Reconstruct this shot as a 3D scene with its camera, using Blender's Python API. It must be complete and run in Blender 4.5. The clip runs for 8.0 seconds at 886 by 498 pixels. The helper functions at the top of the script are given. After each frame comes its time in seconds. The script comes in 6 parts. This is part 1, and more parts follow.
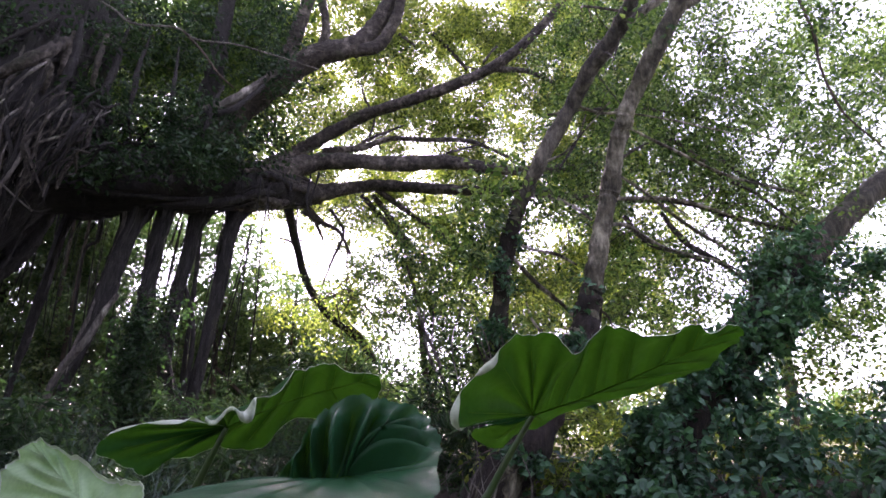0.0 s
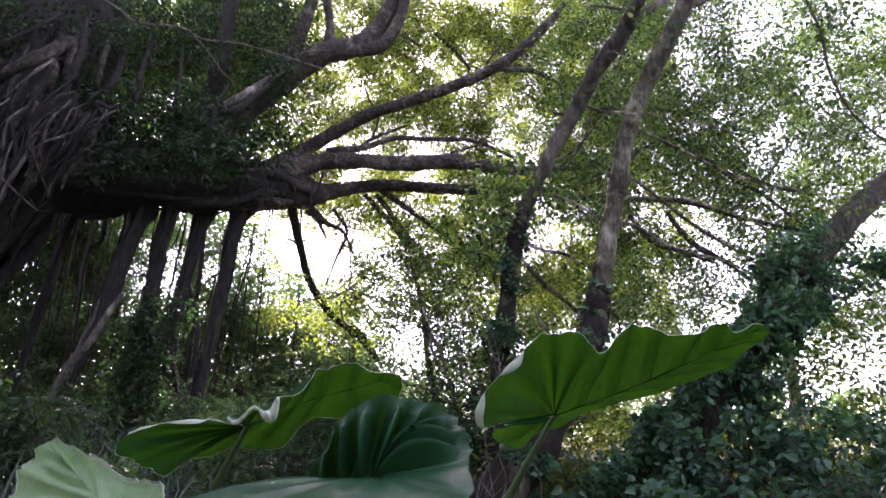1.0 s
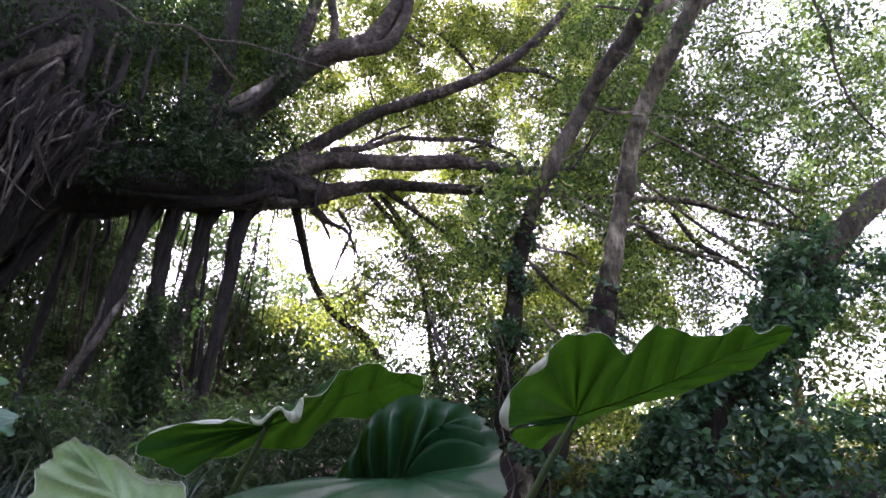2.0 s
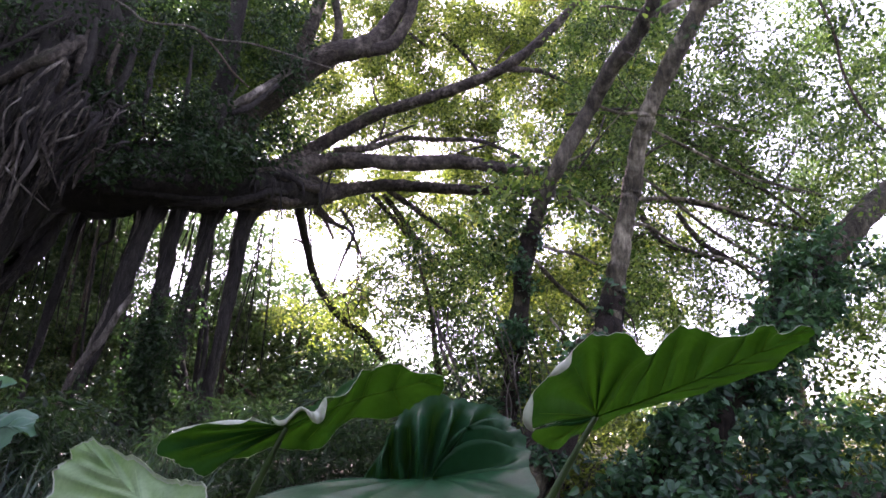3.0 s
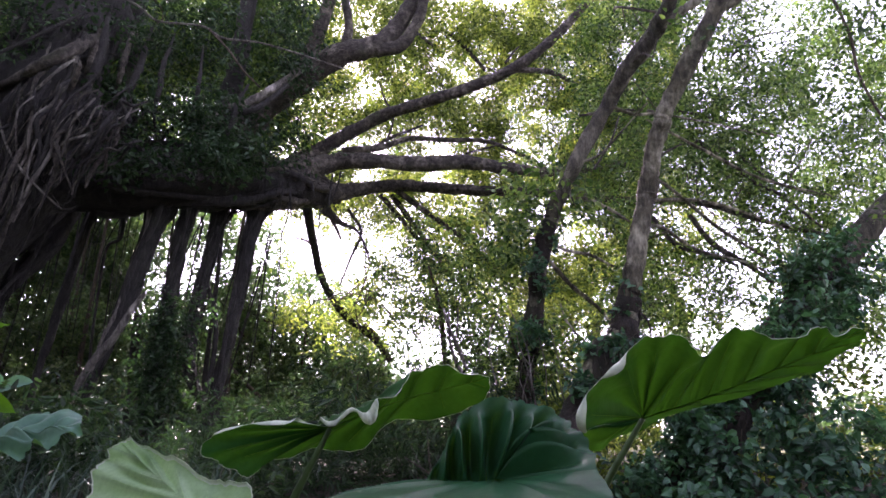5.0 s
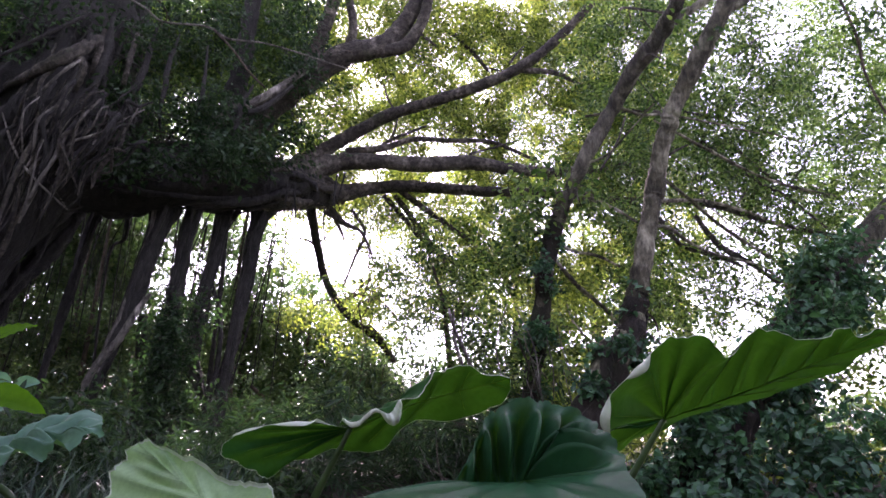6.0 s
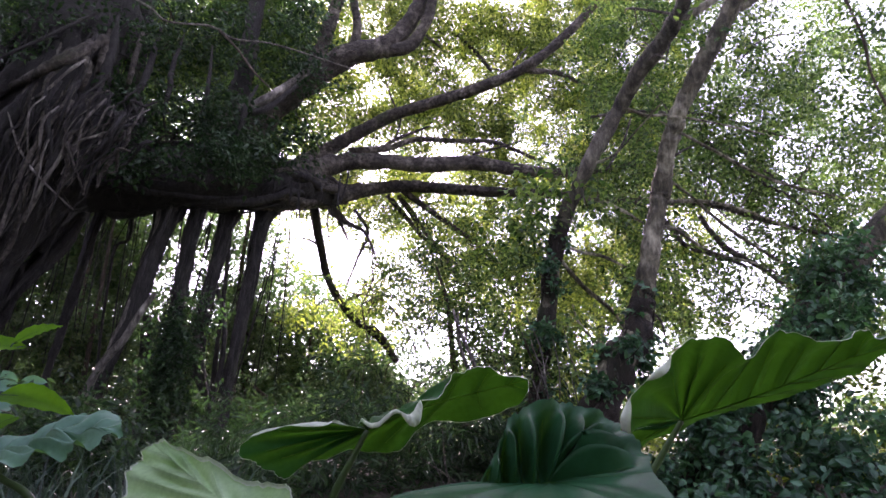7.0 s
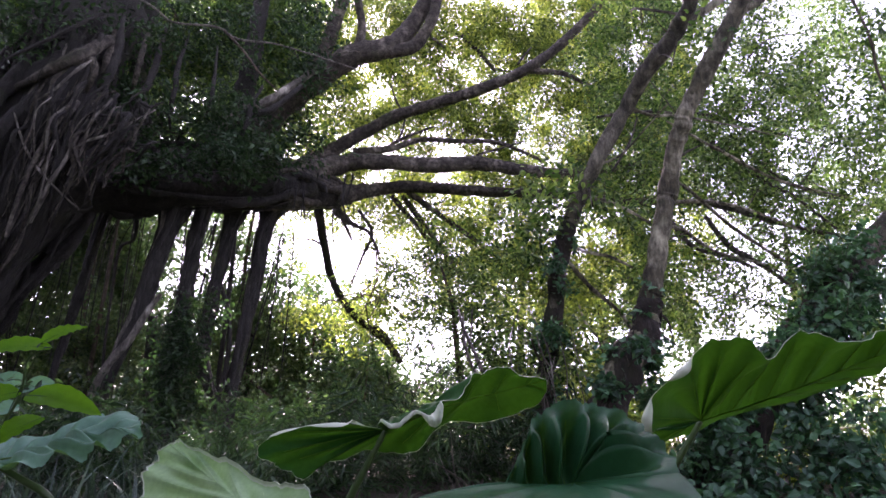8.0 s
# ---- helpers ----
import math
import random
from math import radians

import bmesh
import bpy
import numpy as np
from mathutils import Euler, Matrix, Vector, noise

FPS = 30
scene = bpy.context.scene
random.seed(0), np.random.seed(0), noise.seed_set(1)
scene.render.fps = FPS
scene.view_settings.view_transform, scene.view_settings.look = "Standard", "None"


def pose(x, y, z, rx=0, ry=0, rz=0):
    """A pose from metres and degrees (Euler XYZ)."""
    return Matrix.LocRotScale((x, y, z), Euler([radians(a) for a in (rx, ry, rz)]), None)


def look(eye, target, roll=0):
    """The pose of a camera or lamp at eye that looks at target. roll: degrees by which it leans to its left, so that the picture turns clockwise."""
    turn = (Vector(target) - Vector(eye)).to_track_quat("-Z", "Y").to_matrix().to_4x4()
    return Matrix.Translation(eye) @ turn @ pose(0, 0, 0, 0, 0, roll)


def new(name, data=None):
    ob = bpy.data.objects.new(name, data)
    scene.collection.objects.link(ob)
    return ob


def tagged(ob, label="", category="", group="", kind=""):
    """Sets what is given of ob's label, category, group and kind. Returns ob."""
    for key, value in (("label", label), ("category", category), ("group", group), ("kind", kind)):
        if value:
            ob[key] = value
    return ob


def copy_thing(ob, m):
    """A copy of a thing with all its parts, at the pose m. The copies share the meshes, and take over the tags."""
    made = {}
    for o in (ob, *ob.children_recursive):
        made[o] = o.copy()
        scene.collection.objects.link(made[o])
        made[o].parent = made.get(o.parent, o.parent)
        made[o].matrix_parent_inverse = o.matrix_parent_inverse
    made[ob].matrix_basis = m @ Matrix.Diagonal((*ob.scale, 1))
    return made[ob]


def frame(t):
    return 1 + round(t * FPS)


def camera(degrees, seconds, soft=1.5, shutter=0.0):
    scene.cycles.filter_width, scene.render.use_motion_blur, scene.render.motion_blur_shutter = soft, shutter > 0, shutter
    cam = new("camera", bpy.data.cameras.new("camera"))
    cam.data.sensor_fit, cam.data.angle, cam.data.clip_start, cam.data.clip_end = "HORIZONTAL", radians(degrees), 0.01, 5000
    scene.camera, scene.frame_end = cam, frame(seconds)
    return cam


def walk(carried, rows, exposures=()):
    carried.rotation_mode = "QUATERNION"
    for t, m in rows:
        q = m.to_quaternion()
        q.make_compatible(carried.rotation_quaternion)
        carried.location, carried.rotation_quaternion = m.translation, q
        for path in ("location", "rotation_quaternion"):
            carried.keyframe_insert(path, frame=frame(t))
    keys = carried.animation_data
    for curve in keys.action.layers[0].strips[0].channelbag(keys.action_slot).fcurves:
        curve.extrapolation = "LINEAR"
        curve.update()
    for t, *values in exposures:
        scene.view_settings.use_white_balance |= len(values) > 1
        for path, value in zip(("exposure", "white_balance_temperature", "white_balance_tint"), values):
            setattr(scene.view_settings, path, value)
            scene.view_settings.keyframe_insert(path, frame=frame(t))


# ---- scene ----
cam = camera(69.0, 8.0, soft=1.6)
PATH = [
    (0, (0.263, -0.122, 0.737), (0.255, 1.791, 1.32), 0.2),
    (0.5, (0.231, -0.116, 0.735), (0.224, 1.797, 1.319), 0.2),
    (1, (0.2, -0.112, 0.736), (0.193, 1.801, 1.319), 0.2),
    (1.5, (0.169, -0.11, 0.737), (0.162, 1.803, 1.32), 0.3),
    (3, (0.077, -0.112, 0.738), (0.072, 1.801, 1.321), 0.3),
    (3.5, (0.049, -0.108, 0.739), (0.043, 1.805, 1.322), 0.4),
    (4, (0.008, -0.105, 0.738), (0.005, 1.808, 1.322), 0.4),
    (4.5, (-0.027, -0.105, 0.739), (-0.03, 1.807, 1.323), 0.5),
    (6, (-0.118, -0.103, 0.74), (-0.121, 1.809, 1.326), 0.5),
    (6.5, (-0.146, -0.105, 0.741), (-0.149, 1.807, 1.328), 0.5),
    (7, (-0.17, -0.105, 0.742), (-0.173, 1.807, 1.328), 0.6),
    (7.5, (-0.194, -0.108, 0.742), (-0.199, 1.804, 1.329), 0.6),
    (8, (-0.22, -0.105, 0.742), (-0.226, 1.807, 1.329), 0.6),
]
walk(cam, [(t, look(eye, target, roll)) for t, eye, target, roll in PATH])

# ---- world, sun, exposure ----
SUN_UP, SUN_TURN = 38.0, -14.0      # degrees above the horizon; degrees to the left of the line of sight
scene.view_settings.exposure = 2.72
scene.view_settings.use_white_balance = True
scene.view_settings.white_balance_temperature, scene.view_settings.white_balance_tint = 6250, 46
world = bpy.data.worlds.new("sky")
scene.world = world
world.use_nodes = True
wn = world.node_tree
wn.nodes.clear()
sky = wn.nodes.new("ShaderNodeTexSky")
sky.sky_type, sky.sun_disc = "NISHITA", False
sky.sun_elevation, sky.sun_rotation = radians(SUN_UP), radians(SUN_TURN)
sky.air_density, sky.dust_density, sky.ozone_density = 1.0, 0.8, 1.0
pale = wn.nodes.new("ShaderNodeHueSaturation")
pale.inputs["Saturation"].default_value = 0.4
back = wn.nodes.new("ShaderNodeBackground")
back.inputs["Strength"].default_value = 0.125
wout = wn.nodes.new("ShaderNodeOutputWorld")
wn.links.new(sky.outputs[0], pale.inputs["Color"])
wn.links.new(pale.outputs[0], back.inputs["Color"])
wn.links.new(back.outputs[0], wout.inputs["Surface"])
sun = new("sun", bpy.data.lights.new("sun", "SUN"))
sun.data.energy, sun.data.angle, sun.data.color = 5.0, radians(4.0), (1.0, 0.93, 0.8)
sa, se = radians(SUN_TURN), radians(SUN_UP)
sun_way = Vector((math.sin(sa) * math.cos(se), math.cos(sa) * math.cos(se), math.sin(se)))
sun.matrix_world = look(sun_way * 40, (0, 0, 0))


# ---- materials ----
def nodes_of(name):
    mat = bpy.data.materials.new(name)
    mat.use_nodes = True
    nt = mat.node_tree
    nt.nodes.clear()
    return mat, nt, nt.nodes.new("ShaderNodeOutputMaterial")


def ramp(nt, fac, stops):
    r = nt.nodes.new("ShaderNodeValToRGB")
    while len(r.color_ramp.elements) < len(stops):
        r.color_ramp.elements.new(0.5)
    for el, (p, c) in zip(r.color_ramp.elements, stops):
        el.position, el.color = p, (*c, 1)
    nt.links.new(fac, r.inputs["Fac"])
    return r.outputs["Color"]


def noise_tex(nt, scale, detail=4.0, stretch=(1, 1, 1), rough=0.6):
    co = nt.nodes.new("ShaderNodeTexCoord")
    mp = nt.nodes.new("ShaderNodeMapping")
    mp.inputs["Scale"].default_value = stretch
    n = nt.nodes.new("ShaderNodeTexNoise")
    n.inputs["Scale"].default_value, n.inputs["Detail"].default_value, n.inputs["Roughness"].default_value = scale, detail, rough
    nt.links.new(co.outputs["Object"], mp.inputs["Vector"])
    nt.links.new(mp.outputs[0], n.inputs["Vector"])
    return n.outputs["Fac"]


def mix_colour(nt, fac, a, b, mode="MIX"):
    m = nt.nodes.new("ShaderNodeMix")
    m.data_type, m.blend_type = "RGBA", mode
    for sock, val in ((m.inputs[0], fac), (m.inputs[6], a), (m.inputs[7], b)):
        if isinstance(val, (int, float)):
            sock.default_value = val
        elif isinstance(val, tuple):
            sock.default_value = (*val, 1)
        else:
            nt.links.new(val, sock)
    return m.outputs[2]


def foliage_material(name, dark, mid, light, through_light, share=0.45, rough=0.4, gloss=0.5):
    """Small leaves: each leaf its own tone, some light passing through."""
    mat, nt, out = nodes_of(name)
    geo = nt.nodes.new("ShaderNodeNewGeometry")
    col = ramp(nt, geo.outputs["Random Per Island"], ((0.0, dark), (0.5, mid), (1.0, light)))
    patch = ramp(nt, noise_tex(nt, 1.3, 2), ((0.35, (0.75, 0.8, 0.8)), (0.7, (1.15, 1.1, 0.9))))
    col = mix_colour(nt, 1.0, col, patch, "MULTIPLY")
    lit = mix_colour(nt, 1.0, col, tuple(through_light), "MULTIPLY")
    p = nt.nodes.new("ShaderNodeBsdfPrincipled")
    p.inputs["Roughness"].default_value, p.inputs["Specular IOR Level"].default_value = rough, gloss
    nt.links.new(col, p.inputs["Base Color"])
    tr = nt.nodes.new("ShaderNodeBsdfTranslucent")
    nt.links.new(lit, tr.inputs["Color"])
    mx = nt.nodes.new("ShaderNodeMixShader")
    mx.inputs[0].default_value = share
    nt.links.new(p.outputs[0], mx.inputs[1])
    nt.links.new(tr.outputs[0], mx.inputs[2])
    nt.links.new(mx.outputs[0], out.inputs["Surface"])
    return mat


def blade_material(name, deep, fresh, through_light, share=0.5, rough=0.33, gloss=0.4):
    """A large waxy leaf: mottled green, fine vein relief, light passing through."""
    mat, nt, out = nodes_of(name)
    col = ramp(nt, noise_tex(nt, 7, 5), ((0.3, deep), (0.7, fresh)))
    speck = ramp(nt, noise_tex(nt, 60, 3), ((0.3, (0.82, 0.85, 0.8)), (0.6, (1.0, 1.0, 1.0))))
    col = mix_colour(nt, 1.0, col, speck, "MULTIPLY")
    uvs = nt.nodes.new("ShaderNodeUVMap")
    uvs.uv_map = "veins"
    split = nt.nodes.new("ShaderNodeSeparateXYZ")
    nt.links.new(uvs.outputs[0], split.inputs[0])
    saw = nt.nodes.new("ShaderNodeMath")
    saw.operation, saw.inputs[1].default_value = "PINGPONG", 0.5
    shift = nt.nodes.new("ShaderNodeMath")
    shift.operation = "MULTIPLY_ADD"
    nt.links.new(noise_tex(nt, 14, 3), shift.inputs[0])
    shift.inputs[1].default_value = 0.22
    nt.links.new(split.outputs["X"], shift.inputs[2])
    nt.links.new(shift.outputs[0], saw.inputs[0])
    band = ramp(nt, saw.outputs[0], ((0.1, (1.12, 1.12, 1.1)), (0.34, (0.9, 0.9, 0.9)), (0.5, (0.6, 0.62, 0.6))))
    speck = mix_colour(nt, 1.0, speck, band, "MULTIPLY")
    p = nt.nodes.new("ShaderNodeBsdfPrincipled")
    p.inputs["Specular IOR Level"].default_value = gloss
    r = nt.nodes.new("ShaderNodeMapRange")
    r.inputs["To Min"].default_value, r.inputs["To Max"].default_value = rough - 0.06, rough + 0.14
    nt.links.new(noise_tex(nt, 18, 4), r.inputs["Value"])
    nt.links.new(r.outputs[0], p.inputs["Roughness"])
    nt.links.new(col, p.inputs["Base Color"])
    bump = nt.nodes.new("ShaderNodeBump")
    bump.inputs["Strength"].default_value, bump.inputs["Distance"].default_value = 0.35, 0.004
    nt.links.new(noise_tex(nt, 45, 4), bump.inputs["Height"])
    nt.links.new(bump.outputs[0], p.inputs["Normal"])
    tr = nt.nodes.new("ShaderNodeBsdfTranslucent")
    nt.links.new(mix_colour(nt, 1.0, speck, tuple(through_light), "MULTIPLY"), tr.inputs["Color"])
    mx = nt.nodes.new("ShaderNodeMixShader")
    mx.inputs[0].default_value = share
    nt.links.new(p.outputs[0], mx.inputs[1])
    nt.links.new(tr.outputs[0], mx.inputs[2])
    nt.links.new(mx.outputs[0], out.inputs["Surface"])
    return mat


def bark_material(name, dark, mid, pale_tone, moss, moss_from=0.58, pale_from=0.62, grain=(1, 1, 0.25)):
    mat, nt, out = nodes_of(name)
    fine = noise_tex(nt, 38, 9, grain, 0.72)
    col = ramp(nt, fine, ((0.3, dark), (0.65, mid)))
    blot = ramp(nt, noise_tex(nt, 4.5, 6, (1, 1, 0.6), 0.65), ((pale_from, (0, 0, 0)), (pale_from + 0.17, (1, 1, 1))))
    col = mix_colour(nt, blot, col, pale_tone)
    green = ramp(nt, noise_tex(nt, 2.1, 5), ((moss_from, (0, 0, 0)), (moss_from + 0.14, (1, 1, 1))))
    col = mix_colour(nt, green, col, moss)
    plates = noise_tex(nt, 15, 7, (1, 1, grain[2] * 1.6), 0.7)
    col = mix_colour(nt, 1.0, col, ramp(nt, plates, ((0.36, (0.3, 0.28, 0.26)), (0.5, (0.9, 0.88, 0.86)), (0.62, (1.45, 1.42, 1.38)))), "MULTIPLY")
    p = nt.nodes.new("ShaderNodeBsdfPrincipled")
    p.inputs["Roughness"].default_value = 0.85
    nt.links.new(col, p.inputs["Base Color"])
    ridges = nt.nodes.new("ShaderNodeBump")
    ridges.inputs["Strength"].default_value, ridges.inputs["Distance"].default_value = 1.0, 0.06
    nt.links.new(plates, ridges.inputs["Height"])
    bump = nt.nodes.new("ShaderNodeBump")
    bump.inputs["Strength"].default_value, bump.inputs["Distance"].default_value = 0.9, 0.025
    nt.links.new(fine, bump.inputs["Height"])
    nt.links.new(ridges.outputs[0], bump.inputs["Normal"])
    nt.links.new(bump.outputs[0], p.inputs["Normal"])
    nt.links.new(p.outputs[0], out.inputs["Surface"])
    return mat


def soil_material():
    mat, nt, out = nodes_of("forest_soil")
    col = ramp(nt, noise_tex(nt, 9, 8), ((0.3, (0.018, 0.014, 0.01)), (0.55, (0.042, 0.031, 0.02)), (0.75, (0.03, 0.042, 0.017))))
    p = nt.nodes.new("ShaderNodeBsdfPrincipled")
    # pale far ground: sunlit brightness put into the colour, for flecks through the bushes
    dry = ramp(nt, noise_tex(nt, 0.9, 6), ((0.35, (0.16, 0.17, 0.08)), (0.65, (0.34, 0.32, 0.2))))
    co = nt.nodes.new("ShaderNodeTexCoord")
    split = nt.nodes.new("ShaderNodeSeparateXYZ")
    nt.links.new(co.outputs["Object"], split.inputs[0])
    ragged = nt.nodes.new("ShaderNodeMath")
    ragged.operation, ragged.inputs[1].default_value = "MULTIPLY_ADD", 5.0
    nt.links.new(noise_tex(nt, 0.5, 4), ragged.inputs[0])
    slant = nt.nodes.new("ShaderNodeMath")
    slant.operation, slant.inputs[1].default_value = "MULTIPLY_ADD", 0.8
    nt.links.new(split.outputs["X"], slant.inputs[0])
    nt.links.new(split.outputs["Y"], slant.inputs[2])
    nt.links.new(slant.outputs[0], ragged.inputs[2])
    edge = nt.nodes.new("ShaderNodeMapRange")
    edge.inputs["From Min"].default_value, edge.inputs["From Max"].default_value = 13.0, 16.0
    nt.links.new(ragged.outputs[0], edge.inputs["Value"])
    col = mix_colour(nt, edge.outputs[0], col, dry)
    p.inputs["Roughness"].default_value = 0.95
    nt.links.new(col, p.inputs["Base Color"])
    bump = nt.nodes.new("ShaderNodeBump")
    bump.inputs["Strength"].default_value, bump.inputs["Distance"].default_value = 0.9, 0.05
    nt.links.new(noise_tex(nt, 22, 6), bump.inputs["Height"])
    nt.links.new(bump.outputs[0], p.inputs["Normal"])
    nt.links.new(p.outputs[0], out.inputs["Surface"])
    return mat


YELLOWISH, GREENISH = (2.95, 2.9, 1.2), (2.75, 3.0, 1.2)
leaf_canopy = foliage_material("canopy_leaf", (0.017, 0.04, 0.02), (0.048, 0.09, 0.038), (0.13, 0.19, 0.075), GREENISH, 0.38, 0.38, 0.25)
# brighter, yellower copy of the canopy leaf: sunlight is put into its colour
leaf_sunlit = foliage_material("sunlit_canopy_leaf", (0.03, 0.052, 0.022), (0.085, 0.125, 0.045), (0.2, 0.255, 0.085), YELLOWISH, 0.5, 0.38, 0.25)
leaf_dark = foliage_material("dark_glossy_leaf", (0.013, 0.031, 0.017), (0.026, 0.057, 0.029), (0.045, 0.09, 0.042), (1.5, 1.8, 0.9), 0.3, 0.38, 0.3)
leaf_ivy = foliage_material("ivy_leaf", (0.017, 0.048, 0.034), (0.037, 0.108, 0.066), (0.085, 0.2, 0.125), (1.6, 1.9, 0.8), 0.32, 0.36, 0.38)
# paler green: haze and backlight of the distance are in the leaf colour
leaf_far_hazed = foliage_material("hazed_distant_leaf", (0.042, 0.076, 0.04), (0.088, 0.132, 0.068), (0.15, 0.19, 0.095), (1.35, 1.95, 0.95), 0.3, 0.4, 0.3)
leaf_grass = foliage_material("grass_blade", (0.012, 0.03, 0.026), (0.028, 0.062, 0.052), (0.08, 0.13, 0.115), (1.5, 1.7, 1.0), 0.3)
blade_green = blade_material("taro_blade", (0.01, 0.078, 0.019), (0.02, 0.125, 0.031), (0.027, 0.092, 0.004), 0.5, 0.36, 0.09)
blade_waxy = blade_material("waxy_taro_blade", (0.009, 0.06, 0.024), (0.018, 0.1, 0.042), (0.03, 0.09, 0.006), 0.3, 0.33, 0.17)
blade_pale = blade_material("pale_taro_blade", (0.22, 0.41, 0.19), (0.34, 0.54, 0.29), (0.26, 0.5, 0.1), 0.35, 0.42, 0.5)
blade_teal = blade_material("teal_taro_blade", (0.06, 0.17, 0.12), (0.11, 0.25, 0.18), (0.09, 0.24, 0.03), 0.35, 0.42, 0.35)
# near-white base colour paints the sky's reflection on rolled leaf margins
blade_sheen = blade_material("sky_sheen_taro_margin", (0.42, 0.52, 0.4), (0.55, 0.64, 0.52), (0.3, 0.42, 0.2), 0.2, 0.3, 0.7)
blade_young = blade_material("young_leaf", (0.05, 0.18, 0.01), (0.09, 0.26, 0.014), (0.2, 0.5, 0.012), 0.72, 0.5, 0.1)
vein_green = blade_material("leaf_vein", (0.04, 0.1, 0.02), (0.06, 0.14, 0.03), (0.06, 0.15, 0.008), 0.75)
stalk_green = blade_material("leaf_stalk", (0.03, 0.07, 0.02), (0.06, 0.12, 0.04), (0.05, 0.12, 0.01), 0.1)
# banyan bark with the shade under the crown put into its colour
bark_banyan_shaded = bark_material("shaded_banyan_bark", (0.0075, 0.0074, 0.0068), (0.02, 0.0195, 0.0172), (0.064, 0.063, 0.056), (0.03, 0.042, 0.016), 0.6, 0.64)
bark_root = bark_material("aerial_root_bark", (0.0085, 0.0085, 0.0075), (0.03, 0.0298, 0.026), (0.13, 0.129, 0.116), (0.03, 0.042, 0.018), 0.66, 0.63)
# lighter bark, for banyan limbs past the fork that catch the light
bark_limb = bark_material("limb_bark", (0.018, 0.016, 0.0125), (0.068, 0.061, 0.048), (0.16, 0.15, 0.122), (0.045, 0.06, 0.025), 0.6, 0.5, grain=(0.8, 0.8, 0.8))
bark_pale = bark_material("bleached_root_bark", (0.058, 0.055, 0.048), (0.18, 0.173, 0.15), (0.4, 0.392, 0.35), (0.05, 0.06, 0.03), 0.7, 0.55)
bark_trunk = bark_material("trunk_bark", (0.027, 0.026, 0.015), (0.112, 0.108, 0.068), (0.35, 0.345, 0.255), (0.05, 0.065, 0.026), 0.58, 0.46)
bark_brown = bark_material("brown_bark", (0.02, 0.019, 0.012), (0.076, 0.073, 0.047), (0.2, 0.196, 0.145), (0.045, 0.055, 0.022), 0.56, 0.5)
bark_dark = bark_material("dark_bark", (0.01, 0.008, 0.006), (0.035, 0.027, 0.02), (0.1, 0.085, 0.068), (0.02, 0.032, 0.012), 0.5, 0.6)
bark_twig = bark_material("twig_bark", (0.04, 0.03, 0.02), (0.09, 0.07, 0.05), (0.16, 0.14, 0.11), (0.05, 0.06, 0.02))
soil = soil_material()


# ---- builders ----
def ground_height(x, y):
    k = min(max((y - 1.5) / 6.0, 0.0), 1.0)
    return 0.55 * k * k * (3 - 2 * k) + max(0.0, y - 8.0) * 0.03 + 0.05 * noise.noise(Vector((x * 0.5, y * 0.5, 0)))


def thing(name, label, category, at, group="", kind=""):
    ob = new(name)
    ob.location = at
    ob.empty_display_size = 0.1
    tagged(ob, label, category, group, kind)
    bpy.context.view_layer.update()
    return ob


def mesh_from(name, verts, quads, material, parent=None, label="", kind="", smooth=True, uv=None, rim=None):
    """One mesh object from arrays of world places and quads, under its parent."""
    verts, quads = np.asarray(verts, dtype=np.float32), np.asarray(quads, dtype=np.int32)
    shift = Vector((0, 0, 0))
    if parent is not None:
        up = parent
        while up is not None:
            shift += up.location
            up = up.parent
    verts = verts - np.array(shift, dtype=np.float32)
    me = bpy.data.meshes.new(name)
    n = quads.shape[1]
    me.vertices.add(len(verts))
    me.vertices.foreach_set("co", verts.ravel())
    me.loops.add(quads.size)
    me.loops.foreach_set("vertex_index", quads.ravel())
    me.polygons.add(len(quads))
    me.polygons.foreach_set("loop_start", np.arange(0, quads.size, n, dtype=np.int32))
    me.polygons.foreach_set("use_smooth", np.full(len(quads), smooth))
    me.update(calc_edges=True)
    if uv is not None:
        me.uv_layers.new(name="veins").data.foreach_set("uv", np.asarray(uv, dtype=np.float32)[quads.ravel()].ravel())
    me.materials.append(material)
    if rim is not None:
        me.materials.append(rim[0])
        me.polygons.foreach_set("material_index", rim[1].astype(np.int32))
    ob = new(name, me)
    ob.parent = parent
    return tagged(ob, label, kind=kind)


def glide(points, per):
    """A smooth curve through the points (Catmull-Rom), per steps a span."""
    p = np.array(points, dtype=float)
    p = np.vstack([2 * p[0] - p[1], p, 2 * p[-1] - p[-2]])
    out = []
    for i in range(1, len(p) - 2):
        for k in range(per):
            u = k / per
            out.append(0.5 * (2 * p[i] + (p[i + 1] - p[i - 1]) * u + (2 * p[i - 1] - 5 * p[i] + 4 * p[i + 1] - p[i + 2]) * u * u
                              + (3 * p[i] - p[i - 1] - 3 * p[i + 1] + p[i + 2]) * u ** 3))
    out.append(p[-2])
    return np.array(out)


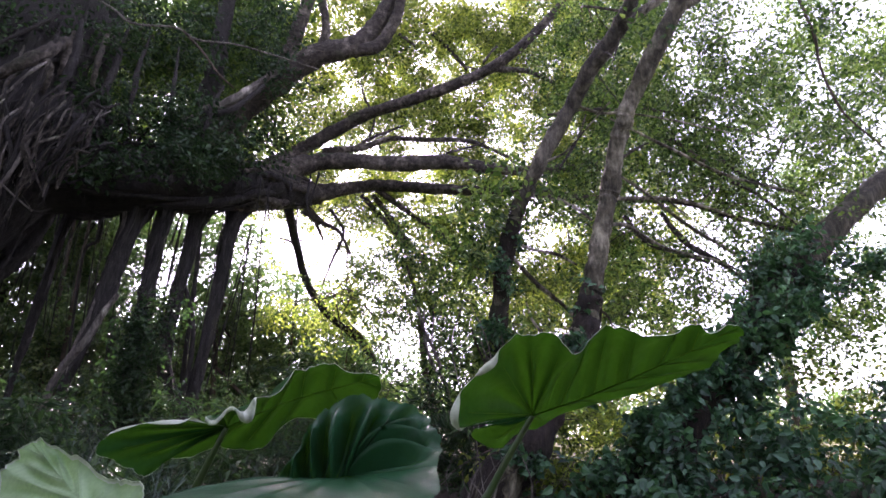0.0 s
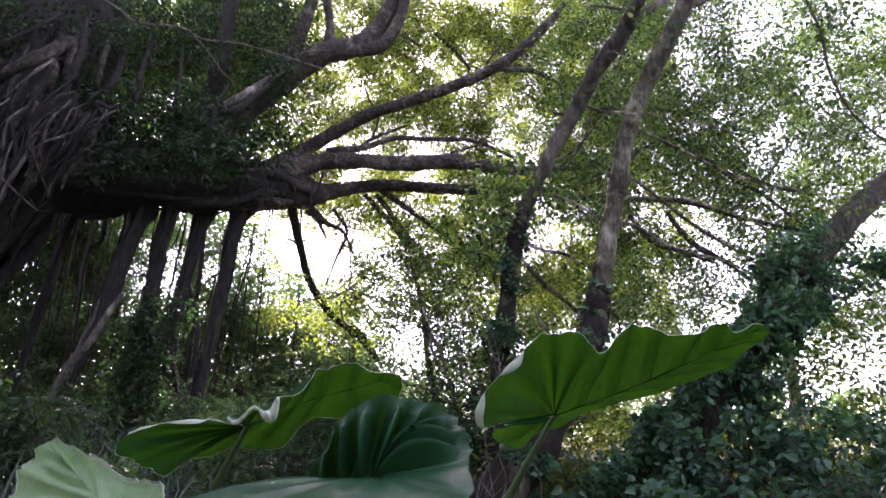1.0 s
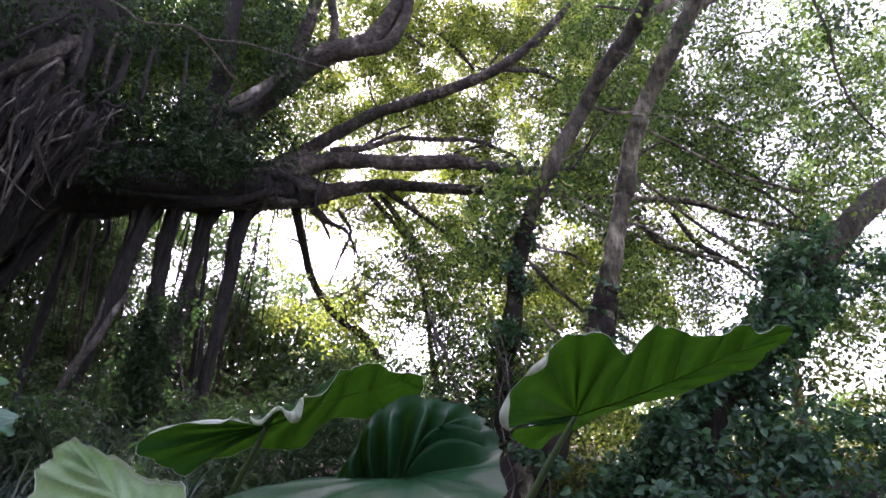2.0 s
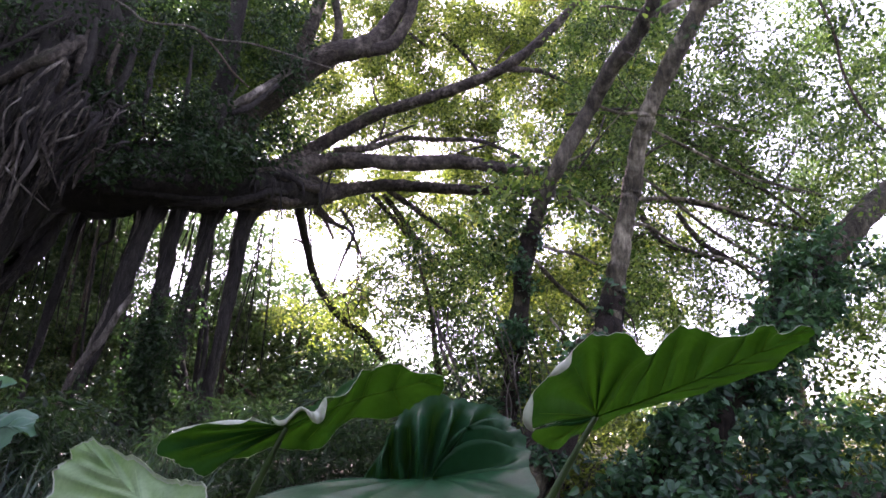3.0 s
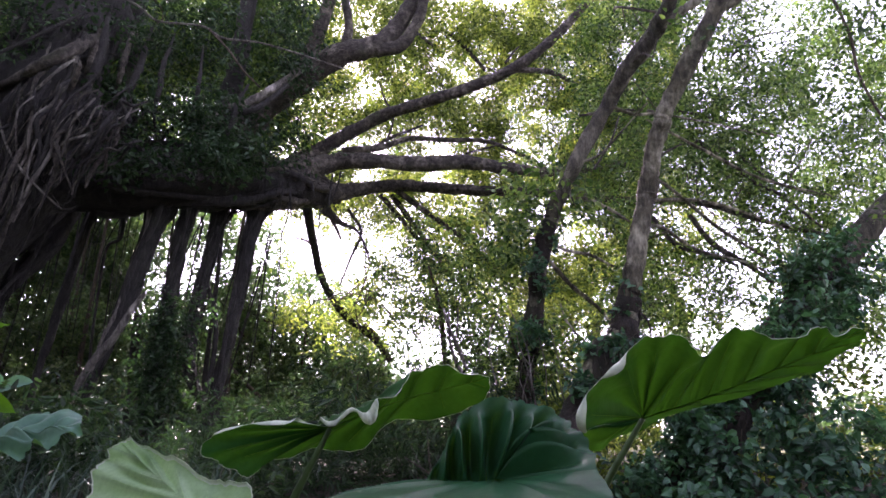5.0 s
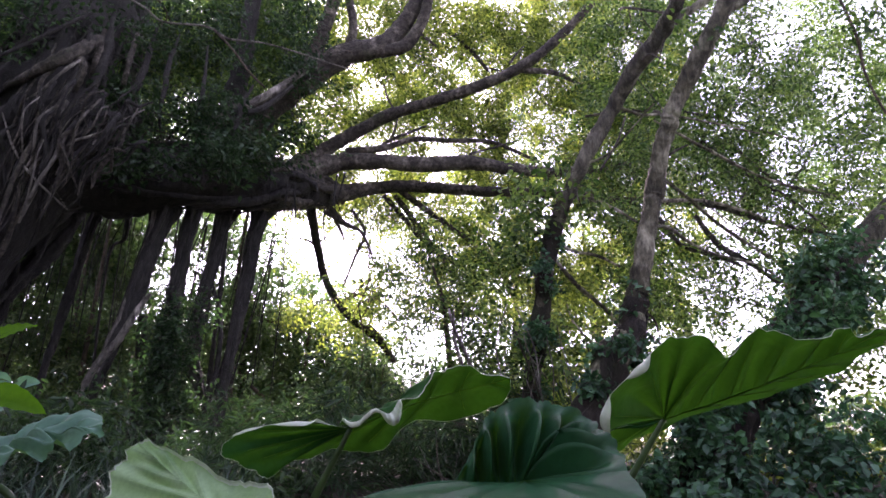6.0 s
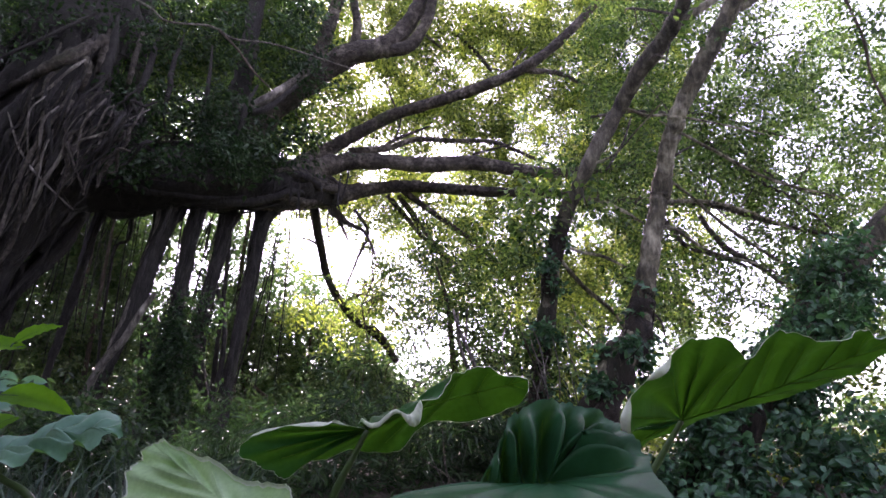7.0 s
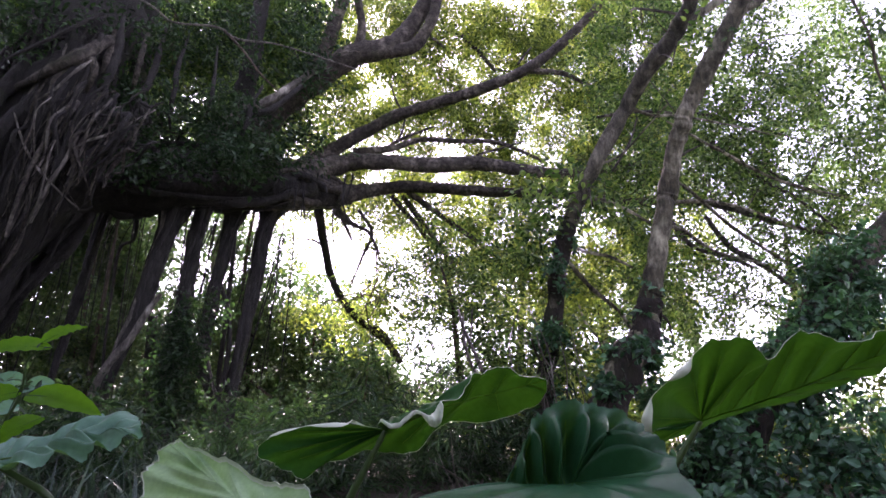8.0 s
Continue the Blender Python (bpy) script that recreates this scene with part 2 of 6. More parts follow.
def tube_arrays(points, per=6, sides=10, lump=0.12, seed=0.0, flute=0.0):
    """A tapered, uneven stem through (x, y, z, radius) points."""
    c = glide(points, per)
    ways = np.gradient(c[:, :3], axis=0)
    ways /= np.linalg.norm(ways, axis=1)[:, None] + 1e-9
    ref = np.cross(ways[0], (0.3, 1.0, 0.2))
    verts = []
    for i, w in enumerate(ways):
        ref = ref - w * np.dot(ref, w)
        ref /= np.linalg.norm(ref) + 1e-9
        side = np.cross(w, ref)
        r0 = max(c[i, 3], 0.0008)
        for k in range(sides):
            a = 2 * math.pi * k / sides
            d = ref * math.cos(a) + side * math.sin(a)
            q = c[i, :3] + d * r0
            s = 0.9 / max(r0, 0.01)
            bulge = noise.noise(Vector((q[0] * s * 0.6 + seed, q[1] * s * 0.6, q[2] * s * 0.35)))
            f = 1 + lump * bulge * 1.6 + (0.05 * noise.noise(Vector((q[0] * 14 + seed, q[1] * 14, q[2] * 9))) if r0 > 0.035 else 0.0) + flute * math.sin(a * 5 + 2 * seed) * (0.6 + 0.4 * math.sin(i * 0.4))
            verts.append(c[i, :3] + d * r0 * f)
    n = len(c)
    quads = [(i * sides + k, i * sides + (k + 1) % sides, (i + 1) * sides + (k + 1) % sides, (i + 1) * sides + k)
             for i in range(n - 1) for k in range(sides)]
    verts += [c[0, :3], c[-1, :3]]
    a, b = len(verts) - 2, len(verts) - 1
    for k in range(0, sides, 2):
        quads.append((a, (k + 2) % sides, k + 1, k))
        e = (n - 1) * sides
        quads.append((b, e + k, e + k + 1, e + (k + 2) % sides))
    return np.array(verts), np.array(quads)


def stem(name, points, material, parent, label="", per=6, sides=10, lump=0.12, flute=0.0):
    seed = sum(points[0]) * 3.7
    if name in ("trunk", "limb", "branch"):
        LIMB_POINTS.setdefault(parent.name, []).append(glide(points, 4))
    v, q = tube_arrays(points, per, sides, lump, seed, flute)
    return mesh_from(name, v, q, material, parent, label)


def many_stems(name, lines, material, parent, label="", per=4, sides=4, lump=0.1):
    vs, qs, n = [], [], 0
    for ln in lines:
        v, q = tube_arrays(ln, per, sides, lump, ln[0][0])
        vs.append(v)
        qs.append(q + n)
        n += len(v)
    return mesh_from(name, np.vstack(vs), np.vstack(qs), material, parent, label, "stuff")


rng = np.random.default_rng(7)
LIMB_POINTS = {}      # tree: points of its limbs, from which thin branches leave


def reach_out(parent, centre, half, count):
    """Thin forked branches from the nearest limb into a leaf mass."""
    if parent.name not in LIMB_POINTS:
        return
    pts = np.vstack(LIMB_POINTS[parent.name])
    for k in range(count):
        goal = np.array(centre) + rng.uniform(-0.75, 0.75, 3) * np.array(half)
        d = np.linalg.norm(pts[:, :3] - goal, axis=1) + rng.uniform(0, 0.5, len(pts))
        a = pts[int(np.argmin(d))]
        far = np.linalg.norm(goal - a[:3])
        if far < 0.25 or far > 3.2:
            continue
        r = min(a[3] * 0.5, 0.008 + 0.007 * far)
        bow = rng.normal(0, 0.1 * far, 3) + (0, 0, 0.08 * far)
        m1, m2 = a[:3] + (goal - a[:3]) * 0.35 + bow, a[:3] + (goal - a[:3]) * 0.7 + bow * 0.6
        stem("branch", [(*a[:3], r), (*m1, r * 0.8), (*m2, r * 0.55), (*goal, r * 0.25)], bark_limb, parent, per=4, sides=6, lump=0.1)
        side = m2 + rng.normal(0, 0.3, 3)
        stem("branch", [(*m1, r * 0.5), (*((m1 + side) / 2 + rng.normal(0, 0.05, 3)), r * 0.35), (*side, r * 0.15)], bark_twig, parent, per=4, sides=5, lump=0.1)


def turns(n, droop=0.0):
    """n random rotation matrices; their x axes lean down by droop."""
    a = rng.uniform(0, 2 * np.pi, n)
    z = np.clip(rng.normal(-droop, 0.42, n), -0.95, 0.95)
    x = np.stack([np.cos(a) * np.sqrt(1 - z * z), np.sin(a) * np.sqrt(1 - z * z), z], 1)
    up = np.tile((0.0, 0.0, 1.0), (n, 1)) + rng.normal(0, 0.35, (n, 3))
    y = np.cross(up, x)
    y /= np.linalg.norm(y, axis=1)[:, None] + 1e-9
    return np.stack([x, y, np.cross(x, y)], 2)


def leaf_shape(length, width, fine=False, fold=0.25, curl=0.15):
    """The outline of one leaf, folded along its rib, from its base round the right side; a fine one ends with the middle of its rib."""
    if fine:
        up = fold * width * 0.5
        return np.array([(0, 0, 0), (0.22 * length, -0.46 * width, up), (0.62 * length, -0.38 * width, up * 0.6), (length, 0, -curl * length),
                         (0.62 * length, 0.38 * width, up * 0.6), (0.22 * length, 0.46 * width, up), (0.45 * length, 0, -0.03 * length)])
    return np.array([(0, 0, 0), (0.45 * length, -width / 2, fold * width * 0.5), (length, 0, -curl * length), (0.45 * length, width / 2, fold * width * 0.5)])


def spray(count, reach, length, width, fine=False):
    """A twig along x with leaves to both sides: leaves and the twig's line."""
    one = leaf_shape(length, width, fine)
    leaves = []
    for i in range(count):
        s = (i + 0.6) / count
        side = 1 if i % 2 else -1
        turn = Euler((rng.normal(0, 0.5), rng.normal(0.25, 0.4), side * rng.uniform(0.5, 1.25))).to_matrix()
        size = rng.uniform(0.65, 1.15)
        foot = np.array((s * reach, side * reach * rng.uniform(0, 0.22), -0.12 * reach * s * s + rng.normal(0, 0.09) * reach))
        leaves.append(one * size @ np.array(turn).T + foot)
    line = np.array([(0, 0, 0), (0.5 * reach, 0, -0.03 * reach), (reach, 0, -0.12 * reach)])
    return np.array(leaves), line


def foliage(parent, masses, material, leaf=(0.07, 0.036), count=18, reach=0.4, twig=0.002, label="", name="crown", clump=0.28, droop=0.15, fine=False, dense=1.0, branches=3, openings=()):
    """Leaf sprays through ellipsoids (centre, half sizes, leaf layers). Sprays gather in clumps, with gaps between them."""
    shapes = [spray(count, reach, *leaf, fine) for _ in range(9)]
    area = leaf[0] * leaf[1] * (0.7 if fine else 0.52) * 0.5
    places = []
    for centre, half, layers in masses:
        reach_out(parent, centre, half, branches)
        n = -layers if layers < 0 else max(2, int(dense * layers * math.pi * half[0] * half[2] / area / count))
        k = max(1, n // 11)
        hub = rng.normal(0, 1, (k, 3))
        hub = hub / np.linalg.norm(hub, axis=1)[:, None] * rng.uniform(0.15, 1, (k, 1)) ** 0.5
        p = hub[rng.integers(0, k, n)] * np.array(half) + rng.normal(0, clump, (n, 3)) * min(1.0, 2.2 * min(half))
        places.append(p + np.array(centre))
    places = np.vstack(places)
    for c, r in openings:
        places = places[(((places - np.array(c)) / np.array(r)) ** 2).sum(1) > 1]
    n = len(places)
    rot = turns(n, droop)
    which = rng.integers(0, len(shapes), n)
    size = rng.uniform(0.75, 1.25, n)
    vs, ts = [], []
    for i, (lv, line) in enumerate(shapes):
        sel = which == i
        if not sel.any():
            continue
        m = rot[sel] * size[sel][:, None, None]
        flat = lv.reshape(-1, 3)
        vs.append((np.einsum("nij,kj->nki", m, flat - (reach * 0.5, 0, 0)) + places[sel][:, None, :]).reshape(-1, 3))
        ts.append(np.einsum("nij,kj->nki", m, line - (reach * 0.5, 0, 0)) + places[sel][:, None, :])
    v = np.vstack(vs)
    if fine:
        b = np.arange(0, len(v), 7)[:, None]
        quads = np.vstack([b + (0, 1, 2, 3, 6), b + (0, 6, 3, 4, 5)])
    else:
        b = np.arange(0, len(v), 4)[:, None]
        quads = np.vstack([b + (0, 1, 2), b + (0, 2, 3)])
    mesh_from(name, v, quads, material, parent, label, "stuff", smooth=False)
    t = np.vstack(ts)[::2]
    off = np.array([(0, 0, 1), (0.87, 0, -0.5), (-0.87, 0.3, -0.5)]) * twig
    tv = (t[:, :, None, :] + off * np.array([1.3, 1.0, 0.4])[None, :, None, None]).reshape(-1, 3)
    b = np.arange(0, len(tv), 9)[:, None]
    tq = np.vstack([b + (j * 3 + k, j * 3 + (k + 1) % 3, j * 3 + 3 + (k + 1) % 3, j * 3 + 3 + k) for j in range(2) for k in range(3)])
    mesh_from("twig_work", tv, tq, bark_twig, parent, "", "stuff", smooth=False)


def canopy(parent, low, high, layers, material, leaf, label="", openings=(), count=18, reach=0.42, grain=1.5, bare=-0.2, branches=70, fine=False):
    """A broad crown between two corners: sprays gather where the crown is full, and leave uneven holes and the given openings."""
    low, high = np.array(low), np.array(high)
    area = leaf[0] * leaf[1] * (0.7 if fine else 0.52) * 0.5
    want = int(layers * (high[0] - low[0]) * (high[2] - low[2]) / area / count)
    kept, tries = [], 0
    while len(kept) < want // 8 and tries < want * 4:
        tries += 1
        p = low + rng.random(3) * (high - low)
        if noise.noise(Vector(p * grain)) < bare:
            continue
        if any((((p - np.array(c)) / np.array(r)) ** 2).sum() < 1 for c, r in openings):
            continue
        kept.append(p)
    spots = [(tuple(p), (0.3, 0.3, 0.22), -8) for p in kept]
    foliage(parent, spots, material, leaf, count, reach, label=label, clump=0.2, fine=fine, branches=0)
    for i in range(min(branches, len(kept))):
        reach_out(parent, kept[(i * 7) % len(kept)], (0.2, 0.2, 0.2), 1)


def blade(plant, midrib, near, far, material, label="", veins=11, ripple=0.006, wave=0.01, fan=0.4, across=12, along=190, curls=(), near_ripple=1.0, rib=1.0, crumple=0.0, far_curls=(), pleat=0.0):
    """A large veined leaf: two halves between the midrib and their margins. The veins fan out from the stalk, then run off the midrib; with fan below 0 they run off the midrib first and then fan out from its end."""
    mid = glide(midrib, 24)
    rows_v, quads, lines, base, uvs, rims = [], [], [], 0, [], []
    for half, margin in enumerate((near, far)):
        edge = glide(margin, 24)
        grid = np.zeros((along + 1, across + 1, 3))
        for j in range(along + 1):
            s = j / along
            k = min(1.0, -s / fan) if fan < 0 else 0.0 if s < fan else ((s - fan) / (1 - fan)) ** 1.15
            a = mid[min(int(k * (len(mid) - 1) + 0.5), len(mid) - 1)]
            f = s * (len(edge) - 1)
            i0 = min(int(f), len(edge) - 2)
            e = edge[i0] * (1 - f + i0) + edge[i0 + 1] * (f - i0)
            for i in range(across + 1):
                grid[j, i] = a + (e - a) * (i / across)
        dj, di = np.gradient(grid, axis=0), np.gradient(grid, axis=1)
        nrm = np.cross(dj, di) * (1 if half else -1)
        nrm /= np.linalg.norm(nrm, axis=2)[:, :, None] + 1e-9
        s = np.linspace(0, 1, along + 1)[:, None]
        t = np.linspace(0, 1, across + 1)[None, :]
        calm = np.minimum(1, s * 6) * np.minimum(1, (1 - s) * 7)
        fold = np.cos(2 * np.pi * veins * s)
        fold = fold * (1 - pleat) + pleat * (1 - 2 * np.abs(np.sin(np.pi * veins * s)) ** 0.8)
        rise = ripple * (1.0 if half else near_ripple) * fold * np.sin(np.pi * np.minimum(t * 1.1, 1)) ** 0.8
        rise = rise + wave * np.sin(2 * np.pi * (veins * 0.55) * s + 1.3 + half) * t ** 3 + 0.012 * np.sin(np.pi * t)
        if crumple:
            rise = rise + np.array([[crumple * noise.noise(Vector(grid[j, i] * 14.0)) for i in range(across + 1)] for j in range(along + 1)])
        grid = grid + nrm * (rise * calm)[:, :, None]
        out = grid[:, -1] - grid[:, -3]
        out /= np.linalg.norm(out, axis=1)[:, None] + 1e-9
        nick = 0.01 * np.abs(np.sin(np.pi * veins * s[:, 0] + 0.7)) + 0.005 * np.abs(np.sin(2.5 * np.pi * veins * s[:, 0] + half)) + 0.004 * np.sin(71 * s[:, 0] + half) * np.sin(13 * s[:, 0]) + 0.005 * np.array([noise.noise(Vector((60 * x, 7.0 * half, 3.0))) for x in s[:, 0]])
        for i, share in ((across - 1, 0.5), (across, 1.0)):
            grid[:, i] += out * (nick * calm[:, 0] * share)[:, None]
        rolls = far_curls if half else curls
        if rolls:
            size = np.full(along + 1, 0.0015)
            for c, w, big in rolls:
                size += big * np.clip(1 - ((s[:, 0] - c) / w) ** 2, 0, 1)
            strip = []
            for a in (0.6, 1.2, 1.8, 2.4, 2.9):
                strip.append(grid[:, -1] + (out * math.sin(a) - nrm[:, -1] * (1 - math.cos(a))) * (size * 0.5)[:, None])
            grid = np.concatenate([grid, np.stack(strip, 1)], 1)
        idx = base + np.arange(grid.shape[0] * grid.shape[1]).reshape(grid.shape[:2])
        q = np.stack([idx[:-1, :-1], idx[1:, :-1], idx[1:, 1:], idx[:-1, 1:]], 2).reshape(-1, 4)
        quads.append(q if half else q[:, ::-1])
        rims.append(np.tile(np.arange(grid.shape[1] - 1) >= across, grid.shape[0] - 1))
        rows_v.append(grid.reshape(-1, 3))
        uvs += [(j / along * veins, min(i / across, 1.0)) for j in range(grid.shape[0]) for i in range(grid.shape[1])]
        base += grid.shape[0] * grid.shape[1]
        for v in range(veins):
            j = int(along * (v + 0.5) / veins)
            ln = [(*(grid[j, i] - nrm[j, i] * 0.001), 0.0027 * rib * (1 - 0.85 * i / across)) for i in range(0, across, 2)]
            if np.linalg.norm(grid[j, 0] - grid[j, across - 1]) > 0.04:
                lines.append(ln)
    # curled strips get the painted sky sheen as second material
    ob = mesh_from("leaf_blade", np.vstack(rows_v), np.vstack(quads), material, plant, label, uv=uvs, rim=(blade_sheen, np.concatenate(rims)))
    stem("midrib", [(*(p - np.array((0, 0, 0.002))), 0.0055 * rib * (1 - 0.8 * i / (len(midrib) - 1))) for i, p in enumerate(np.array(midrib))],
         (blade_pale if material is blade_pale else vein_green), ob, per=5, sides=6, lump=0.02)
    for ln in lines:
        stem("vein", ln, (blade_pale if material is blade_pale else vein_green), ob, per=2, sides=5, lump=0.0)
    return ob


# ---- ground ----
xs = np.concatenate([np.linspace(-1500, -14, 14), np.linspace(-13, 13, 70), np.linspace(14, 1500, 14)])
ys = np.concatenate([np.linspace(-1500, -6, 12), np.linspace(-5, 20, 70), np.linspace(22, 2500, 16)])
gv = [(x, y, ground_height(x, y) if abs(x) < 60 and -60 < y < 60 else 0.0 if y < 0 else 0.9) for y in ys for x in xs]
gq = [(j * len(xs) + i, j * len(xs) + i + 1, (j + 1) * len(xs) + i + 1, (j + 1) * len(xs) + i) for j in range(len(ys) - 1) for i in range(len(xs) - 1)]
ground = mesh_from("ground", gv, gq, soil)
tagged(ground, "dark damp forest soil, lightened beyond the trees as sunlit ground", "ground", kind="structure")

# ---- banyan with its pillar roots ----
banyan = thing("banyan_tree", "old banyan with dark trunk, spreading limbs and hanging pillar roots", "tree", (-5.2, 6.6, 0.5))
TRUNK_LINE = [(-6.75, 6.30, -0.25, 0.95), (-6.35, 6.30, 0.80, 0.84), (-5.84, 6.35, 1.80, 0.76), (-5.36, 6.40, 2.60, 0.70), (-5.00, 6.50, 3.35, 0.68), (-4.850, 6.600, 4.290, 0.6563), (-4.801, 6.900, 5.559, 0.5354), (-4.937, 7.200, 7.023, 0.4659), (-5.324, 7.600, 9.473, 0.3927)]
# trunk and big limb take the near-black bark, so their shade is painted
stem("trunk", TRUNK_LINE, bark_banyan_shaded, banyan, per=8, sides=40, lump=0.34, flute=0.12)
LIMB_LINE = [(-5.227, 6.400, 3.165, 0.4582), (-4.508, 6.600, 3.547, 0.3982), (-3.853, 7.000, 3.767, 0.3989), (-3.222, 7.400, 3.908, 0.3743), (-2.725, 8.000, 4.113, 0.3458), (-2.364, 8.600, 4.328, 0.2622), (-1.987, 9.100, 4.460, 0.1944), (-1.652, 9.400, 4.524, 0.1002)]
stem("limb", LIMB_LINE, bark_banyan_shaded, banyan, per=8, sides=24, lump=0.3, flute=0.08)
stem("limb", [(-2.586, 8.300, 4.135, 0.2382), (-2.190, 8.800, 4.658, 0.1868), (-1.734, 9.000, 4.907, 0.1396), (-1.195, 8.900, 4.881, 0.1208), (-0.495, 8.800, 4.800, 0.1193), (0.272, 8.700, 4.783, 0.1096), (0.854, 8.600, 4.648, 0.0914), (1.420, 8.500, 4.551, 0.0738), (2.058, 8.400, 4.569, 0.0650), (2.736, 8.200, 4.576, 0.0398)], bark_limb, banyan, per=6, sides=12, lump=0.16)
stem("limb", [(-2.555, 8.400, 4.350, 0.2020), (-2.176, 9.000, 4.983, 0.1311), (-1.756, 9.000, 5.272, 0.1058), (-1.038, 8.800, 5.588, 0.0960), (-0.325, 8.500, 5.681, 0.0892), (0.352, 8.200, 5.770, 0.0826), (0.912, 7.900, 5.881, 0.0764), (1.380, 7.700, 6.162, 0.0675), (1.906, 7.400, 6.633, 0.0547), (2.368, 7.200, 7.215, 0.0389)], bark_limb, banyan, per=6, sides=12, lump=0.12)
stem("branch", [(0.871, 7.900, 5.863, 0.0482), (1.192, 7.900, 5.845, 0.0442), (1.472, 7.900, 5.809, 0.0361), (1.842, 8.000, 5.670, 0.0242)], bark_limb, banyan, per=5, sides=8)
stem("limb", [(-1.896, 9.100, 4.414, 0.1736), (-1.415, 9.300, 4.580, 0.1156), (-0.726, 9.500, 4.732, 0.1000), (0.004, 9.400, 4.643, 0.0898), (0.713, 9.200, 4.525, 0.0791), (1.700, 8.800, 4.328, 0.0630), (2.457, 8.500, 4.122, 0.0526), (3.467, 8.200, 3.965, 0.0429), (4.073, 7.900, 3.627, 0.0335), (4.829, 7.600, 3.317, 0.0249), (5.204, 7.400, 3.303, 0.0139)], bark_limb, banyan, per=6, sides=10, lump=0.16)
stem("branch", [(-1.678, 9.100, 5.147, 0.0621), (-1.074, 9.200, 5.255, 0.0539), (-0.639, 9.300, 5.464, 0.0456), (-0.004, 9.400, 5.495, 0.0414), (0.640, 9.400, 5.476, 0.0368), (1.276, 9.400, 5.196, 0.0274)], bark_limb, banyan, per=5, sides=8)
stem("limb", [(-2.972, 8.000, 4.262, 0.2703), (-2.772, 7.900, 4.895, 0.2184), (-2.391, 7.800, 5.321, 0.1799), (-1.919, 7.700, 5.615, 0.1641), (-1.488, 7.600, 5.909, 0.1561), (-1.062, 7.600, 5.999, 0.1408), (-0.745, 7.600, 6.319, 0.1186), (-0.526, 7.500, 6.710, 0.1030), (-0.334, 7.400, 7.294, 0.0799)], bark_limb, banyan, per=6, sides=12, lump=0.16)
stem("branch", [(-1.021, 7.600, 5.954, 0.1016), (-0.672, 7.600, 6.045, 0.0901), (-0.438, 7.500, 6.385, 0.0784), (-0.345, 7.400, 6.724, 0.0706), (-0.208, 7.300, 7.207, 0.0552)], bark_limb, banyan, per=6, sides=10)
stem("branch", [(-1.477, 7.600, 5.864, 0.0857), (-1.395, 7.500, 6.246, 0.0624), (-1.454, 7.400, 6.630, 0.0547), (-1.542, 7.300, 7.111, 0.0393)], bark_limb, banyan, per=6, sides=10)
stem("branch", [(-2.166, 7.800, 5.454, 0.1021), (-1.970, 7.800, 5.996, 0.1039), (-1.814, 7.800, 6.653, 0.0979), (-1.603, 7.600, 7.172, 0.0731)], bark_limb, banyan, per=6, sides=10)
stem("branch", [(-1.084, 9.500, 4.575, 0.0453), (-0.739, 9.800, 4.250, 0.0415), (-0.374, 10.000, 3.879, 0.0372), (0.089, 10.200, 3.598, 0.0235)], bark_limb, banyan, per=5, sides=7)
stem("branch", [(-0.861, 9.500, 4.673, 0.0499), (-0.186, 9.800, 4.271, 0.0461), (0.369, 10.000, 3.929, 0.0372), (0.839, 10.200, 3.503, 0.0234)], bark_limb, banyan, per=5, sides=7)
# coloured near-black to stand as a silhouette against the sky
stem("branch", [(-2.218, 9.400, 4.294, 0.075), (-2.249, 10.200, 3.986, 0.07), (-2.157, 10.800, 3.452, 0.066), (-1.766, 11.000, 2.892, 0.066), (-1.299, 11.100, 2.533, 0.05), (-0.980, 11.200, 2.134, 0.035)], bark_banyan_shaded, banyan, per=5, sides=8)
stem("branch", [(-1.744, 11.000, 2.842, 0.0395), (-1.509, 11.000, 3.094, 0.0298), (-1.026, 11.000, 3.504, 0.0201)], bark_limb, banyan, per=5, sides=6)
stem("branch", [(-1.951, 9.400, 4.294, 0.0890), (-1.711, 9.600, 4.129, 0.0451), (-1.450, 9.700, 4.021, 0.0272), (-1.267, 9.800, 3.672, 0.0182)], bark_limb, banyan, per=5, sides=7)
for k in range(26):
    line = LIMB_POINTS["banyan_tree"][-3 if k % 3 else -1]
    a = line[rng.integers(4, len(line) - 1)]
    goal = a[:3] + rng.normal(0, 1, 3) * (0.45, 0.25, 0.35) + (0.1, 0, -0.2)
    stem("branch", [(*a[:3], 0.014), (*(a[:3] * 0.5 + goal * 0.5 + rng.normal(0, 0.06, 3)), 0.009), (*goal, 0.003)], bark_twig, banyan, per=4, sides=5)
